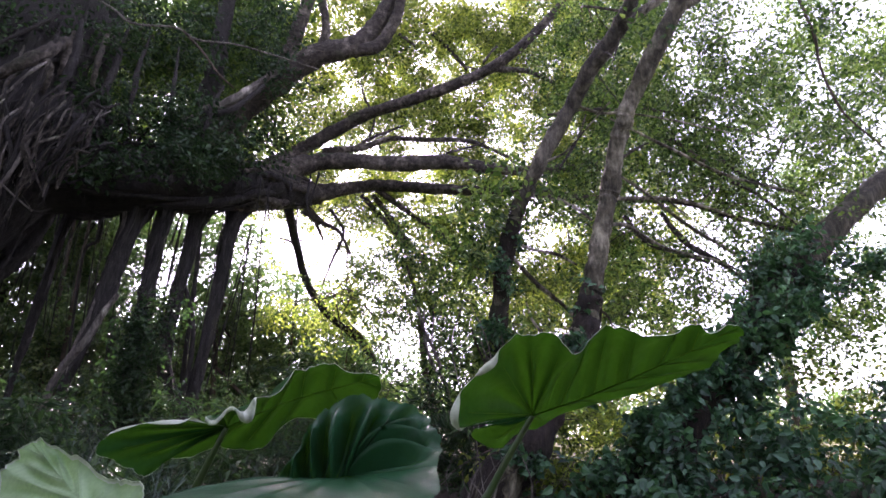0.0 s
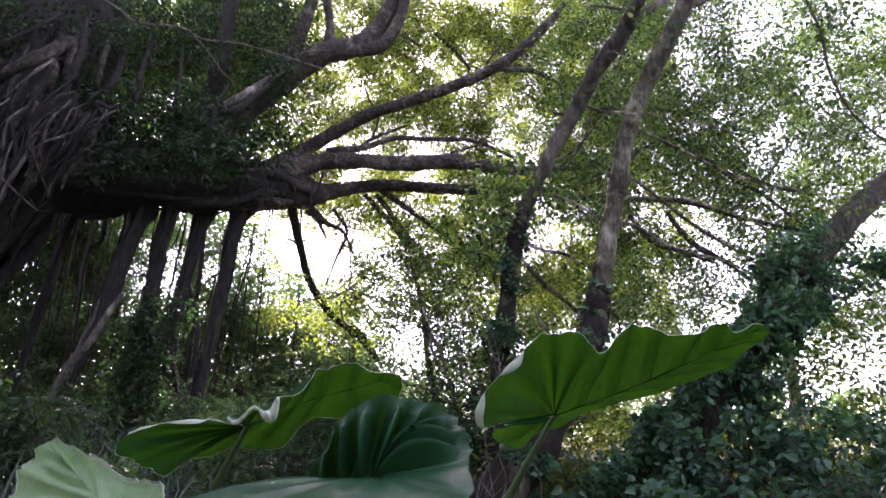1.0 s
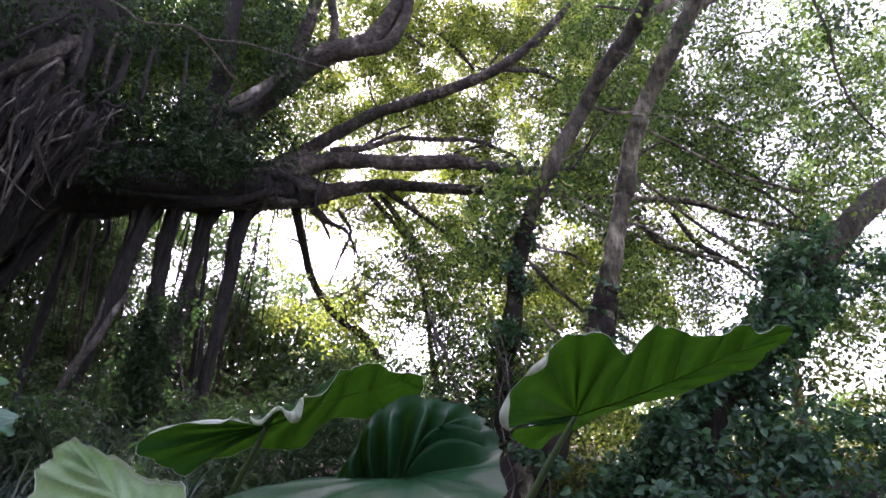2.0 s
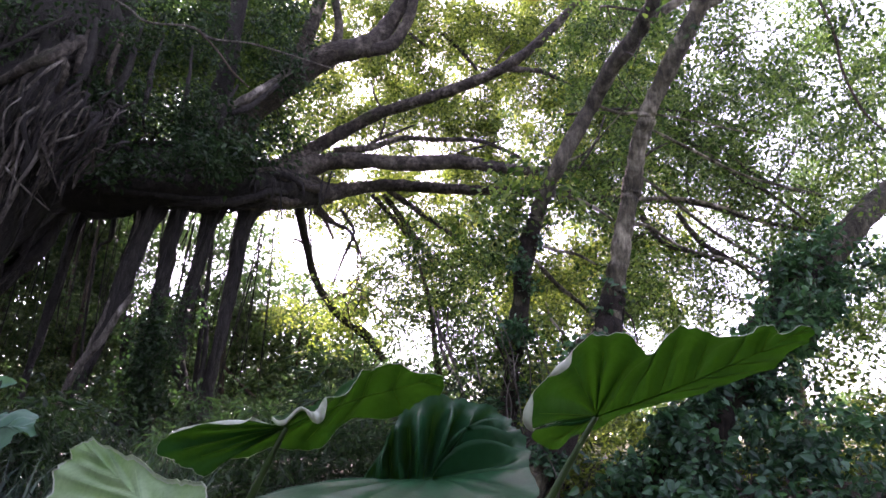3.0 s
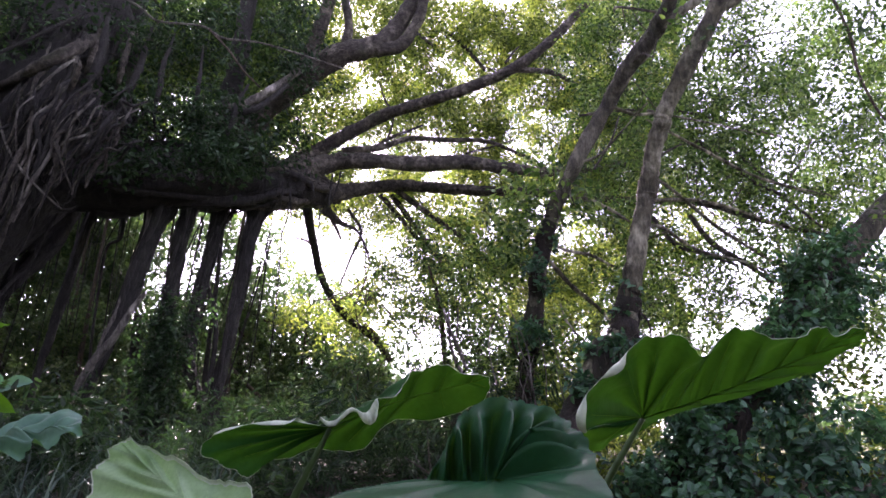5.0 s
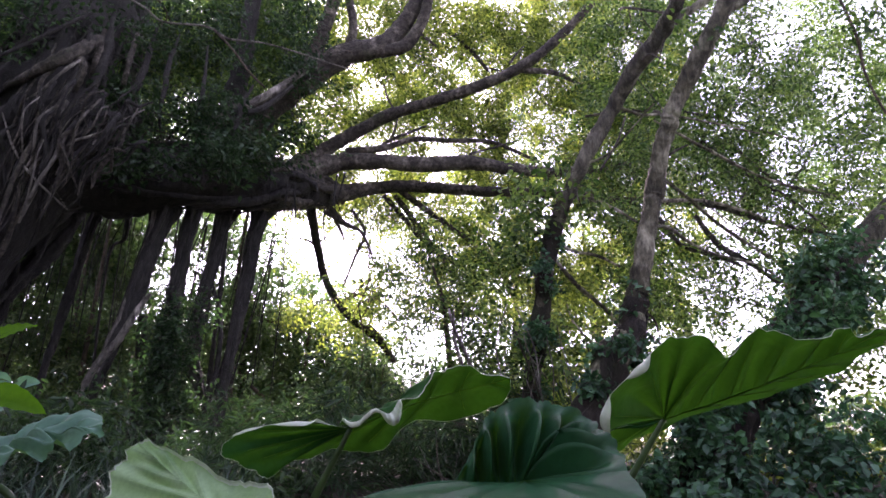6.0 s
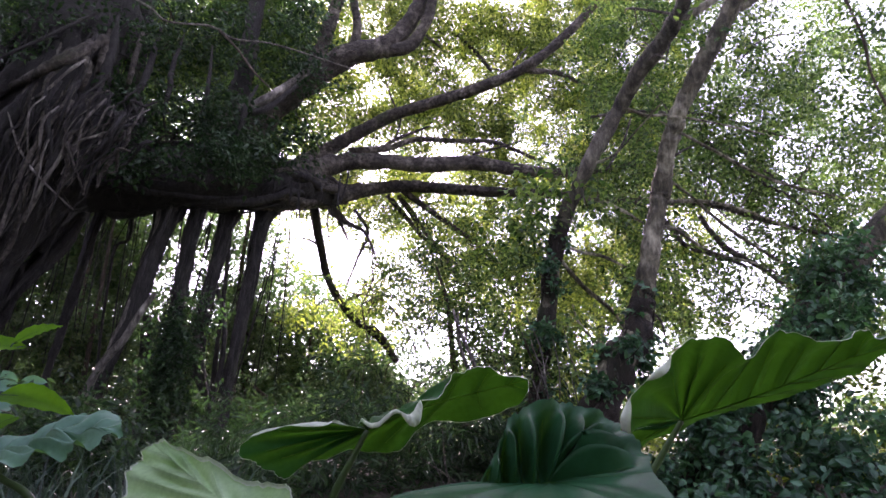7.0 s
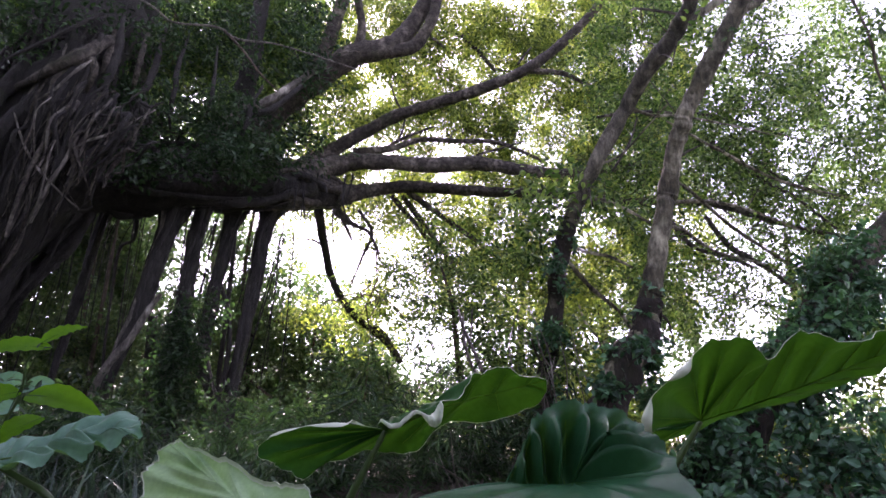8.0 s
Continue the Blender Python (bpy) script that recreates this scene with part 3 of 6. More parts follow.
# thin crooked branches through the crown
for line in ([(0.034, 9.600, 7.650, 0.0421), (0.381, 9.650, 7.287, 0.0379), (0.628, 9.700, 6.984, 0.0252)],
             [(0.801, 8.000, 6.025, 0.0210), (0.933, 8.050, 6.247, 0.0140), (1.024, 8.100, 6.378, 0.0105)],
             [(-1.253, 9.200, 5.188, 0.0323), (-0.953, 9.250, 5.443, 0.0282), (-0.416, 9.300, 5.705, 0.0161)],
             [(0.270, 9.300, 5.210, 0.0204), (0.682, 9.350, 5.357, 0.0163), (1.054, 9.400, 5.506, 0.0122)],
             [(-0.946, 9.000, 5.860, 0.0197), (-1.049, 9.050, 6.090, 0.0158), (-1.128, 9.100, 6.377, 0.0079)],
             [(-0.991, 9.200, 5.368, 0.0242), (-0.914, 9.250, 5.644, 0.0161), (-0.881, 9.300, 5.926, 0.0121)],
             [(-1.672, 10.000, 4.512, 0.0307), (-1.434, 10.050, 4.133, 0.0263), (-1.589, 10.100, 3.706, 0.0219), (-1.757, 10.150, 3.238, 0.0131)],
             [(-1.981, 9.800, 4.415, 0.0387), (-1.835, 9.850, 4.159, 0.0301), (-1.738, 9.900, 3.934, 0.0172)],
             [(-0.549, 9.400, 7.503, 0.0330), (-0.354, 9.450, 7.370, 0.0288), (-0.257, 9.500, 7.327, 0.0165)],
             [(-1.435, 10.900, 2.724, 0.0573), (-1.188, 10.950, 2.509, 0.0478), (-0.936, 11.000, 2.112, 0.0334)],
             [(-1.833, 10.800, 3.146, 0.0379), (-1.457, 10.850, 3.341, 0.0284), (-1.179, 10.900, 3.683, 0.0189)],
             [(-2.281, 10.600, 3.846, 0.0372), (-2.407, 10.650, 4.117, 0.0232), (-2.674, 10.700, 4.235, 0.0139)],
             [(-0.917, 9.700, 4.652, 0.0468), (-0.539, 9.750, 4.136, 0.0468), (-0.261, 9.800, 3.772, 0.0383), (0.015, 9.850, 3.365, 0.0255)]):
    stem("branch", line, bark_limb, banyan, per=6, sides=7, lump=0.25)
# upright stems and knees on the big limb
stem("limb", [(-4.420, 7.200, 3.963, 0.2087), (-4.642, 7.300, 4.958, 0.1605), (-4.644, 7.400, 5.783, 0.1290), (-4.642, 7.500, 6.671, 0.1185), (-4.702, 7.600, 7.527, 0.1067)], bark_banyan_shaded, banyan, per=6, sides=12, lump=0.2, flute=0.08)
stem("limb", [(-4.058, 7.300, 4.011, 0.2115), (-4.311, 7.400, 5.101, 0.1483), (-4.345, 7.500, 5.853, 0.1000), (-4.383, 7.600, 6.751, 0.1041), (-4.389, 7.700, 7.618, 0.0914)], bark_banyan_shaded, banyan, per=6, sides=12, lump=0.2, flute=0.08)
stem("limb", [(-2.922, 7.900, 4.121, 0.2274), (-3.068, 7.900, 5.137, 0.1568), (-2.979, 7.800, 5.882, 0.1272), (-2.881, 7.700, 6.649, 0.1129), (-2.894, 7.700, 7.629, 0.0997)], bark_banyan_shaded, banyan, per=6, sides=12, lump=0.22, flute=0.1)
stem("aerial_root", [(-3.145, 7.200, 4.356, 0.0776), (-2.831, 7.100, 4.697, 0.0600), (-2.561, 7.100, 4.825, 0.0532), (-2.291, 7.200, 5.079, 0.0543), (-2.004, 7.400, 5.498, 0.0451)], bark_pale, banyan, per=6, sides=9, lump=0.2)
stem("aerial_root", [(-2.835, 7.100, 4.728, 0.0424), (-2.583, 7.000, 4.643, 0.0383), (-2.380, 7.000, 4.707, 0.0384), (-2.249, 7.100, 4.899, 0.0320), (-2.080, 7.200, 5.163, 0.0290)], bark_root, banyan, per=6, sides=8, lump=0.2)
for top, mid, foot in (((-3.777, 6.900, 5.866, 0.0360), (-3.740, 6.700, 5.158, 0.0411), (-3.770, 6.500, 4.431, 0.0454)), ((-3.482, 6.900, 5.700, 0.0286), (-3.470, 6.700, 5.081, 0.0307), (-3.442, 6.600, 4.416, 0.0328)), ((-4.495, 6.500, 5.408, 0.0539), (-4.421, 6.200, 4.790, 0.0570), (-4.527, 6.000, 4.417, 0.0607)), ((-4.066, 6.400, 5.574, 0.0469), (-3.995, 6.300, 5.043, 0.0583), (-4.006, 6.200, 4.471, 0.0625)),
                       ((-2.517, 7.000, 5.038, 0.0318), (-2.593, 6.900, 4.704, 0.0345), (-2.672, 6.900, 4.284, 0.0373)), ((-3.105, 6.900, 5.537, 0.0249), (-3.050, 6.800, 4.913, 0.0274), (-3.100, 6.800, 4.379, 0.0303)), ((-3.383, 6.300, 4.392, 0.0252), (-3.681, 6.200, 4.194, 0.0278), (-3.976, 6.000, 4.048, 0.0269)), ((-4.428, 6.100, 4.869, 0.0376), (-4.168, 6.200, 4.865, 0.0317), (-3.953, 6.400, 5.073, 0.0230))):
    a, b = np.array(top), np.array(foot)
    bent = (np.array(mid) + b) / 2 + (0.03, -0.03, 0.0, 0.0)
    stem("aerial_root", [(*a[:3], a[3] * 0.4), tuple(mid), tuple(bent), (*b[:3], b[3] * 0.6), (*(b[:3] + (b - a)[:3] * 0.25 + (0, 0.25, 0)), b[3] * 0.2)], bark_root, banyan, per=6, sides=9, lump=0.28)
# pillar roots down to the soil
ROOT = "grey-brown pillar root let down from the limb"
fibre = random.Random(11)


def pillar(points):
    """A pillar root: a core, and strands that spread over the limb above and run down along the core."""
    stem("aerial_root", [(x, y, z, r * 0.8) for x, y, z, r in points], bark_root, banyan, ROOT, per=6, sides=12, lump=0.22, flute=0.1)
    line = glide(points, 6)
    for k in range(9):
        turn, r = fibre.uniform(0, 6.28), fibre.uniform(0.08, 0.26) * line[8, 3] * 1.4
        last = fibre.randint(len(line) // 2, len(line) - 1)
        spread = Vector((fibre.uniform(-0.35, 0.3), fibre.uniform(-0.25, 0.1), fibre.uniform(0.15, 0.4)))
        top = line[0, :3]
        pts = [(top[0] + spread.x, top[1] + spread.y, top[2] + spread.z, r * 0.8)]
        for j in range(1, last, 4):
            a = turn + 0.07 * j * fibre.uniform(-1, 1)
            out = line[j, 3] * fibre.uniform(0.65, 0.95) * (1.5 if j < 4 else 1.0)
            pts.append((line[j, 0] + out * math.cos(a), line[j, 1] + out * math.sin(a), line[j, 2], r))
        if len(pts) > 2:
            pts[-1] = (*pts[-1][:3], r * 0.4)
            stem("aerial_root", pts, bark_pale if k == 4 else bark_root, banyan, per=4, sides=6, lump=0.25)


pillar([(-2.603, 8.400, 4.120, 0.1480), (-2.686, 8.300, 3.619, 0.1051), (-2.715, 8.200, 3.026, 0.0906), (-2.746, 8.100, 2.391, 0.0877), (-2.801, 8.000, 1.656, 0.0844), (-2.829, 7.900, 0.973, 0.0915), (-2.780, 7.800, 0.279, 0.1107)])
pillar([(-2.980, 8.000, 3.998, 0.1145), (-3.045, 7.900, 3.323, 0.0922), (-3.096, 7.800, 2.690, 0.0856), (-3.102, 7.700, 2.167, 0.0761), (-3.084, 7.600, 1.608, 0.0669), (-2.876, 7.600, 1.154, 0.0657), (-2.677, 7.600, 0.290, 0.0921)])
pillar([(-3.244, 7.500, 3.949, 0.1224), (-3.283, 7.400, 3.159, 0.1176), (-3.312, 7.400, 2.589, 0.1185), (-3.277, 7.300, 1.894, 0.1432), (-3.241, 7.200, 1.251, 0.1628), (-3.119, 7.100, 0.260, 0.1984)])
pillar([(-3.454, 7.300, 3.712, 0.1465), (-3.545, 7.200, 3.092, 0.1178), (-3.614, 7.100, 2.512, 0.1040), (-3.694, 7.000, 1.970, 0.0785), (-3.787, 6.900, 1.522, 0.0669), (-3.802, 6.800, 0.876, 0.0641), (-3.745, 6.800, 0.221, 0.0708)])
stem("aerial_root", [(-3.280, 6.680, 2.284, 0.0255), (-3.365, 6.585, 2.048, 0.0343), (-3.488, 6.585, 1.779, 0.0400), (-3.679, 6.585, 1.515, 0.0396), (-3.791, 6.585, 1.230, 0.0361), (-3.822, 6.585, 0.952, 0.0356), (-3.747, 6.590, 0.25, 0.0374)], bark_pale, banyan, "pale leaning root with bleached bark", per=6, sides=10, lump=0.14)
pillar([(-4.452, 7.600, 3.748, 0.0796), (-4.590, 7.600, 3.290, 0.0712), (-4.611, 7.500, 2.605, 0.0617), (-4.632, 7.400, 2.034, 0.0564), (-4.646, 7.300, 1.563, 0.0482), (-4.621, 7.200, 0.939, 0.0464), (-4.561, 7.200, 0.188, 0.0539)])
stem("aerial_root", [(-3.114, 7.800, 2.838, 0.0287), (-2.928, 7.900, 2.277, 0.0284), (-2.892, 7.900, 1.713, 0.0313), (-2.954, 7.900, 1.170, 0.0341), (-2.881, 7.900, 0.272, 0.0396)], bark_root, banyan, per=6, sides=8)
stem("aerial_root", [(-3.040, 8.100, 3.548, 0.0266), (-3.029, 8.100, 2.766, 0.0296), (-3.040, 8.100, 2.023, 0.0288), (-3.030, 8.100, 1.318, 0.0352), (-2.919, 8.100, 0.261, 0.0406)], bark_root, banyan, per=6, sides=8)
stem("aerial_root", [(-3.146, 7.500, 2.198, 0.0405), (-3.048, 7.500, 1.794, 0.0399), (-2.932, 7.600, 1.347, 0.0430), (-2.728, 7.600, 0.839, 0.0487), (-2.620, 7.600, 0.231, 0.0570)], bark_root, banyan, per=6, sides=9)
stem("aerial_root", [(-3.657, 7.400, 2.175, 0.0567), (-3.615, 7.400, 1.581, 0.0651), (-3.521, 7.300, 1.010, 0.0754), (-3.402, 7.200, 0.251, 0.0871)], bark_root, banyan, per=6, sides=10, lump=0.2)
stem("aerial_root", [(-4.250, 7.800, 3.789, 0.0297), (-4.277, 7.900, 3.315, 0.0258), (-4.492, 8.000, 3.189, 0.0186), (-4.558, 8.100, 2.604, 0.0184), (-4.576, 8.200, 1.739, 0.0181), (-4.392, 8.200, 0.246, 0.0240)], bark_root, banyan, per=6, sides=7)
stem("aerial_root", [(-4.848, 6.200, 3.580, 0.0211), (-4.446, 6.300, 3.365, 0.0121), (-4.223, 6.500, 3.170, 0.0123), (-4.176, 6.900, 3.460, 0.0132)], bark_root, banyan, per=6, sides=7)
stem("aerial_root", [(-4.003, 7.100, 4.185, 0.0173), (-3.929, 7.000, 3.804, 0.0135), (-3.870, 7.000, 3.551, 0.0134), (-3.871, 7.000, 3.303, 0.0099)], bark_root, banyan, per=6, sides=7)
# roots that cling to the trunk, the limbs and one another
web = random.Random(5)


def clinging_roots(axis, count, size, spread=1.05, bark=None):
    line = glide(axis, 10)
    for k in range(count):
        i0 = web.randint(0, len(line) - 12)
        span = web.randint(10, min(34, len(line) - 1 - i0))
        turn, drift, r = web.uniform(0, 6.28), web.uniform(-0.025, 0.025), web.uniform(*size)
        pts = []
        for j in range(i0, i0 + span + 1, 3):
            w = line[min(j + 1, len(line) - 1), :3] - line[max(j - 1, 0), :3]
            w /= np.linalg.norm(w)
            u = np.cross(w, (0.2, 1.0, 0.1))
            u /= np.linalg.norm(u)
            v = np.cross(w, u)
            a = turn + drift * (j - i0) + 0.06 * math.sin(j * 0.5 + k)
            out = spread - 0.2 + 0.24 * math.sin(math.pi * (j - i0) / span) + web.uniform(-0.04, 0.05)
            pts.append((*(line[j, :3] + (u * math.cos(a) + v * math.sin(a)) * line[j, 3] * out), r * (0.25 + 0.75 * math.sin(math.pi * (0.12 + 0.76 * (j - i0) / span)))))
        stem("aerial_root", pts, bark or (bark_pale if k % 5 == 0 and r < 0.03 else bark_root), banyan, per=4, sides=7, lump=0.3)


clinging_roots(TRUNK_LINE[1:7], 80, (0.03, 0.1), bark=bark_banyan_shaded)
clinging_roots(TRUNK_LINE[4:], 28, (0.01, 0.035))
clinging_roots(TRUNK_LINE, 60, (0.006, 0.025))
clinging_roots(LIMB_LINE, 12, (0.03, 0.06), bark=bark_banyan_shaded)
# lighter strands paint the glow on the limb near the fork
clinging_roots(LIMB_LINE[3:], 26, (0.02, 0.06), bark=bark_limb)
clinging_roots(LIMB_LINE, 40, (0.006, 0.03), bark=bark_banyan_shaded)
# strands that drape over the limb and hang down its front
for k in range(26):
    s = web.random()
    x, y, z = -5.3 + 2.6 * s + web.uniform(-0.2, 0.2), 6.1 + 1.5 * s, 4.55 - 0.15 * s + web.uniform(-0.1, 0.35)
    r, drop = web.uniform(0.006, 0.028), web.uniform(0.35, 1.1)
    sway = web.uniform(-0.5, -0.05)
    stem("aerial_root", [(x + 0.12, y + 0.5, z + 0.15, r), (x, y + 0.12, z, r), (x + sway * 0.4, y - 0.05, z - drop * 0.5, r * 0.8), (x + sway, y + 0.02, z - drop, r * 0.4)], bark_root, banyan, per=5, sides=6, lump=0.2)
lines = []
for k in range(16):
    a = Vector((-4.9 + web.uniform(-0.5, 0.9), 6.15 + web.uniform(-0.2, 0.4), 5.3 + web.uniform(-0.5, 0.4)))
    b = a + Vector((web.uniform(-1.0, 0.2), web.uniform(-0.35, 0.1), web.uniform(-1.6, -0.7)))
    m = (a + b) / 2 + Vector((web.uniform(-0.2, 0.2), web.uniform(-0.2, 0.05), web.uniform(-0.15, 0.15)))
    r = web.uniform(0.008, 0.03)
    lines.append([(*a, r), (*m, r * 0.9), (*b, r * 0.6)])
for ln in lines:
    stem("aerial_root", ln, bark_root, banyan, per=6, sides=7, lump=0.2)
# a tangle of crossing roots fanning down over the trunk's shoulder
HIGH_A, HIGH_B, LOW_A, LOW_B = Vector((-4.34, 5.72, 4.62)), Vector((-3.07, 5.72, 3.91)), Vector((-4.59, 5.72, 2.33)), Vector((-3.65, 5.72, 3.31))
for k in range(110):
    u = web.random()
    top = HIGH_A.lerp(HIGH_B, u) + Vector((web.uniform(-0.2, 0.2), web.uniform(-0.12, 0.25), web.uniform(-0.3, 0.3)))
    end = LOW_A.lerp(LOW_B, min(1.0, max(0.0, u + web.uniform(-0.45, 0.45)))) + Vector((web.uniform(-0.2, 0.2), web.uniform(-0.1, 0.2), web.uniform(-0.35, 0.35)))
    first = web.uniform(0.0, 0.4)
    a, b = top.lerp(end, first), top.lerp(end, first + web.uniform(0.3, 0.6))
    wob = Vector((web.uniform(-0.07, 0.07), web.uniform(-0.14, 0.02), web.uniform(-0.07, 0.07)))
    r = web.choice((0.004, 0.006, 0.008, 0.011, 0.015, 0.026))
    m1, m2 = a.lerp(b, 0.33) + wob, a.lerp(b, 0.68) - wob * web.uniform(-0.2, 0.8)
    bark = bark_pale if k % 8 == 0 else bark_limb if k % 3 == 0 else bark_root
    stem("aerial_root", [(*a, r * 0.7), (*m1, r), (*m2, r * 0.9), (*b, r * 0.4)], bark, banyan, per=5, sides=7, lump=0.3)
    if k % 2:
        side = m2 + (b - m1) * web.uniform(0.3, 0.7) + Vector((web.uniform(-0.2, 0.2), web.uniform(-0.1, 0.05), web.uniform(-0.1, 0.2)))
        stem("aerial_root", [(*m1, r * 0.6), (*((m1 + side) / 2 + Vector((0, -0.05, 0.04))), r * 0.5), (*side, r * 0.2)], bark, banyan, per=5, sides=6, lump=0.3)
# bleached elbows and strands that stand out of the tangle
for bark, line in ((bark_limb, [(-4.922, 6.050, 4.380, 0.0353), (-4.445, 5.800, 4.422, 0.0554), (-4.175, 5.750, 4.555, 0.0655), (-4.052, 5.850, 4.733, 0.0706), (-4.018, 6.150, 5.098, 0.0605)]),
                   (bark_limb, [(-4.111, 5.900, 4.745, 0.0414), (-3.996, 5.900, 4.607, 0.0465), (-4.054, 6.000, 4.462, 0.0362), (-4.262, 6.200, 4.336, 0.0207)]),
                   (bark_pale, [(-4.445, 5.800, 4.116, 0.0075), (-4.223, 5.700, 4.178, 0.0125), (-4.082, 5.700, 4.356, 0.0150), (-4.000, 5.750, 4.503, 0.0175), (-4.008, 5.900, 4.676, 0.0100)]),
                   (bark_pale, [(-4.057, 5.800, 3.439, 0.0100), (-3.805, 5.700, 3.598, 0.0125), (-3.541, 5.700, 3.700, 0.0150), (-3.338, 5.800, 3.932, 0.0100), (-3.306, 6.000, 4.129, 0.0075)]),
                   (bark_root, [(-4.230, 5.820, 3.844, 0.0125), (-3.871, 5.720, 3.915, 0.0175), (-3.582, 5.720, 3.899, 0.0150), (-3.315, 5.920, 4.018, 0.0075)]),
                   (bark_pale, [(-3.849, 5.780, 3.936, 0.0100), (-3.867, 5.680, 3.692, 0.0174), (-3.941, 5.680, 3.415, 0.0199), (-4.067, 5.680, 3.115, 0.0174), (-4.225, 5.780, 2.772, 0.0100)]),
                   (bark_limb, [(-4.019, 5.860, 4.342, 0.0149), (-4.057, 5.660, 3.868, 0.0223), (-4.189, 5.660, 3.525, 0.0248), (-4.299, 5.660, 3.104, 0.0223), (-4.354, 5.660, 2.588, 0.0149)]),
                   (bark_root, [(-3.714, 5.900, 4.168, 0.0125), (-3.788, 5.700, 3.829, 0.0225), (-3.964, 5.700, 3.547, 0.0275), (-4.048, 5.700, 3.243, 0.0225), (-4.085, 5.800, 2.986, 0.0125)]),
                   (bark_pale, [(-4.633, 5.780, 3.960, 0.0075), (-4.410, 5.680, 3.594, 0.0124), (-4.250, 5.680, 3.352, 0.0124), (-4.012, 5.680, 3.116, 0.0100), (-3.844, 5.880, 2.947, 0.0075)]),
                   (bark_limb, [(-3.791, 6.500, 5.425, 0.0248), (-3.717, 6.300, 4.981, 0.0331), (-3.765, 6.350, 4.717, 0.0304), (-3.921, 6.600, 4.644, 0.0138)]),
                   (bark_limb, [(-4.122, 6.400, 5.389, 0.0299), (-4.031, 6.200, 4.911, 0.0408), (-4.083, 6.250, 4.688, 0.0326), (-4.244, 6.500, 4.619, 0.0136)])):
    stem("aerial_root", line, bark, banyan, per=6, sides=9, lump=0.25)
stem("vine", [(-4.131, 6.400, 5.973, 0.0136), (-3.719, 6.400, 5.719, 0.0135), (-3.455, 6.400, 5.516, 0.0134), (-2.992, 6.500, 5.529, 0.0135), (-2.703, 6.500, 5.358, 0.0134), (-2.294, 6.600, 5.368, 0.0102), (-1.833, 6.700, 5.281, 0.0103), (-1.310, 6.900, 5.209, 0.0070)], bark_pale, banyan, per=6, sides=6)
stem("vine", [(-2.885, 6.500, 5.483, 0.0169), (-2.617, 6.500, 5.188, 0.0134), (-2.424, 6.500, 4.923, 0.0132), (-2.238, 6.600, 4.759, 0.0100)], bark_twig, banyan, per=6, sides=6)
# ragged rootlets along the limb's underside and down its front
for k in range(50):
    s = web.random()
    x, y = -5.4 + 3.9 * s + web.uniform(-0.15, 0.15), 6.35 + 2.3 * s + web.uniform(-0.35, 0.15)
    z, drop, r = 4.35 + web.uniform(-0.6, 0.15) - 0.1 * s, web.uniform(0.2, 0.75), web.uniform(0.004, 0.016)
    lean = web.uniform(-0.22, 0.12)
    stem("aerial_root", [(x, y - 0.28, z, r), (x + lean * 0.3 + web.uniform(-0.04, 0.04), y - 0.36, z - drop * 0.5, r * 0.9), (x + lean, y - 0.3, z - drop, r * 0.4)], bark_banyan_shaded if k % 5 else bark_root, banyan, per=4, sides=5, lump=0.25)
# thin hanging strings under the limb
lines = []
for k in range(64):
    s = web.random()
    top = Vector((-5.2 + 2.9 * s, 7.0 + 1.6 * s + web.uniform(-0.3, 0.5), 3.6 + web.uniform(-0.1, 0.3)))
    drop = web.uniform(0.8, 3.0)
    w = web.uniform(-0.45, 0.1)
    r = web.uniform(0.003, 0.011)
    lines.append([(*top, r), (top.x + w * 0.4 + web.uniform(-0.08, 0.08), top.y, top.z - drop * 0.4, r * 0.9), (top.x + w * drop * 0.5, top.y + 0.05, top.z - drop, r * 0.5)])
many_stems("hanging_root_work", lines, bark_root, banyan, "thin root strings hanging below the limb", sides=5)
GAPS = [((-3.16, 7.00, 4.77), (0.17, 0.8, 0.16)), ((-3.83, 8.50, 5.62), (0.17, 0.8, 0.16)), ((-4.51, 10.00, 6.47), (0.17, 0.8, 0.16)), ((-1.90, 7.30, 4.73), (0.2, 0.8, 0.28)), ((-2.34, 9.00, 5.65), (0.2, 0.8, 0.28))]      # where the sky shows through the inner crown
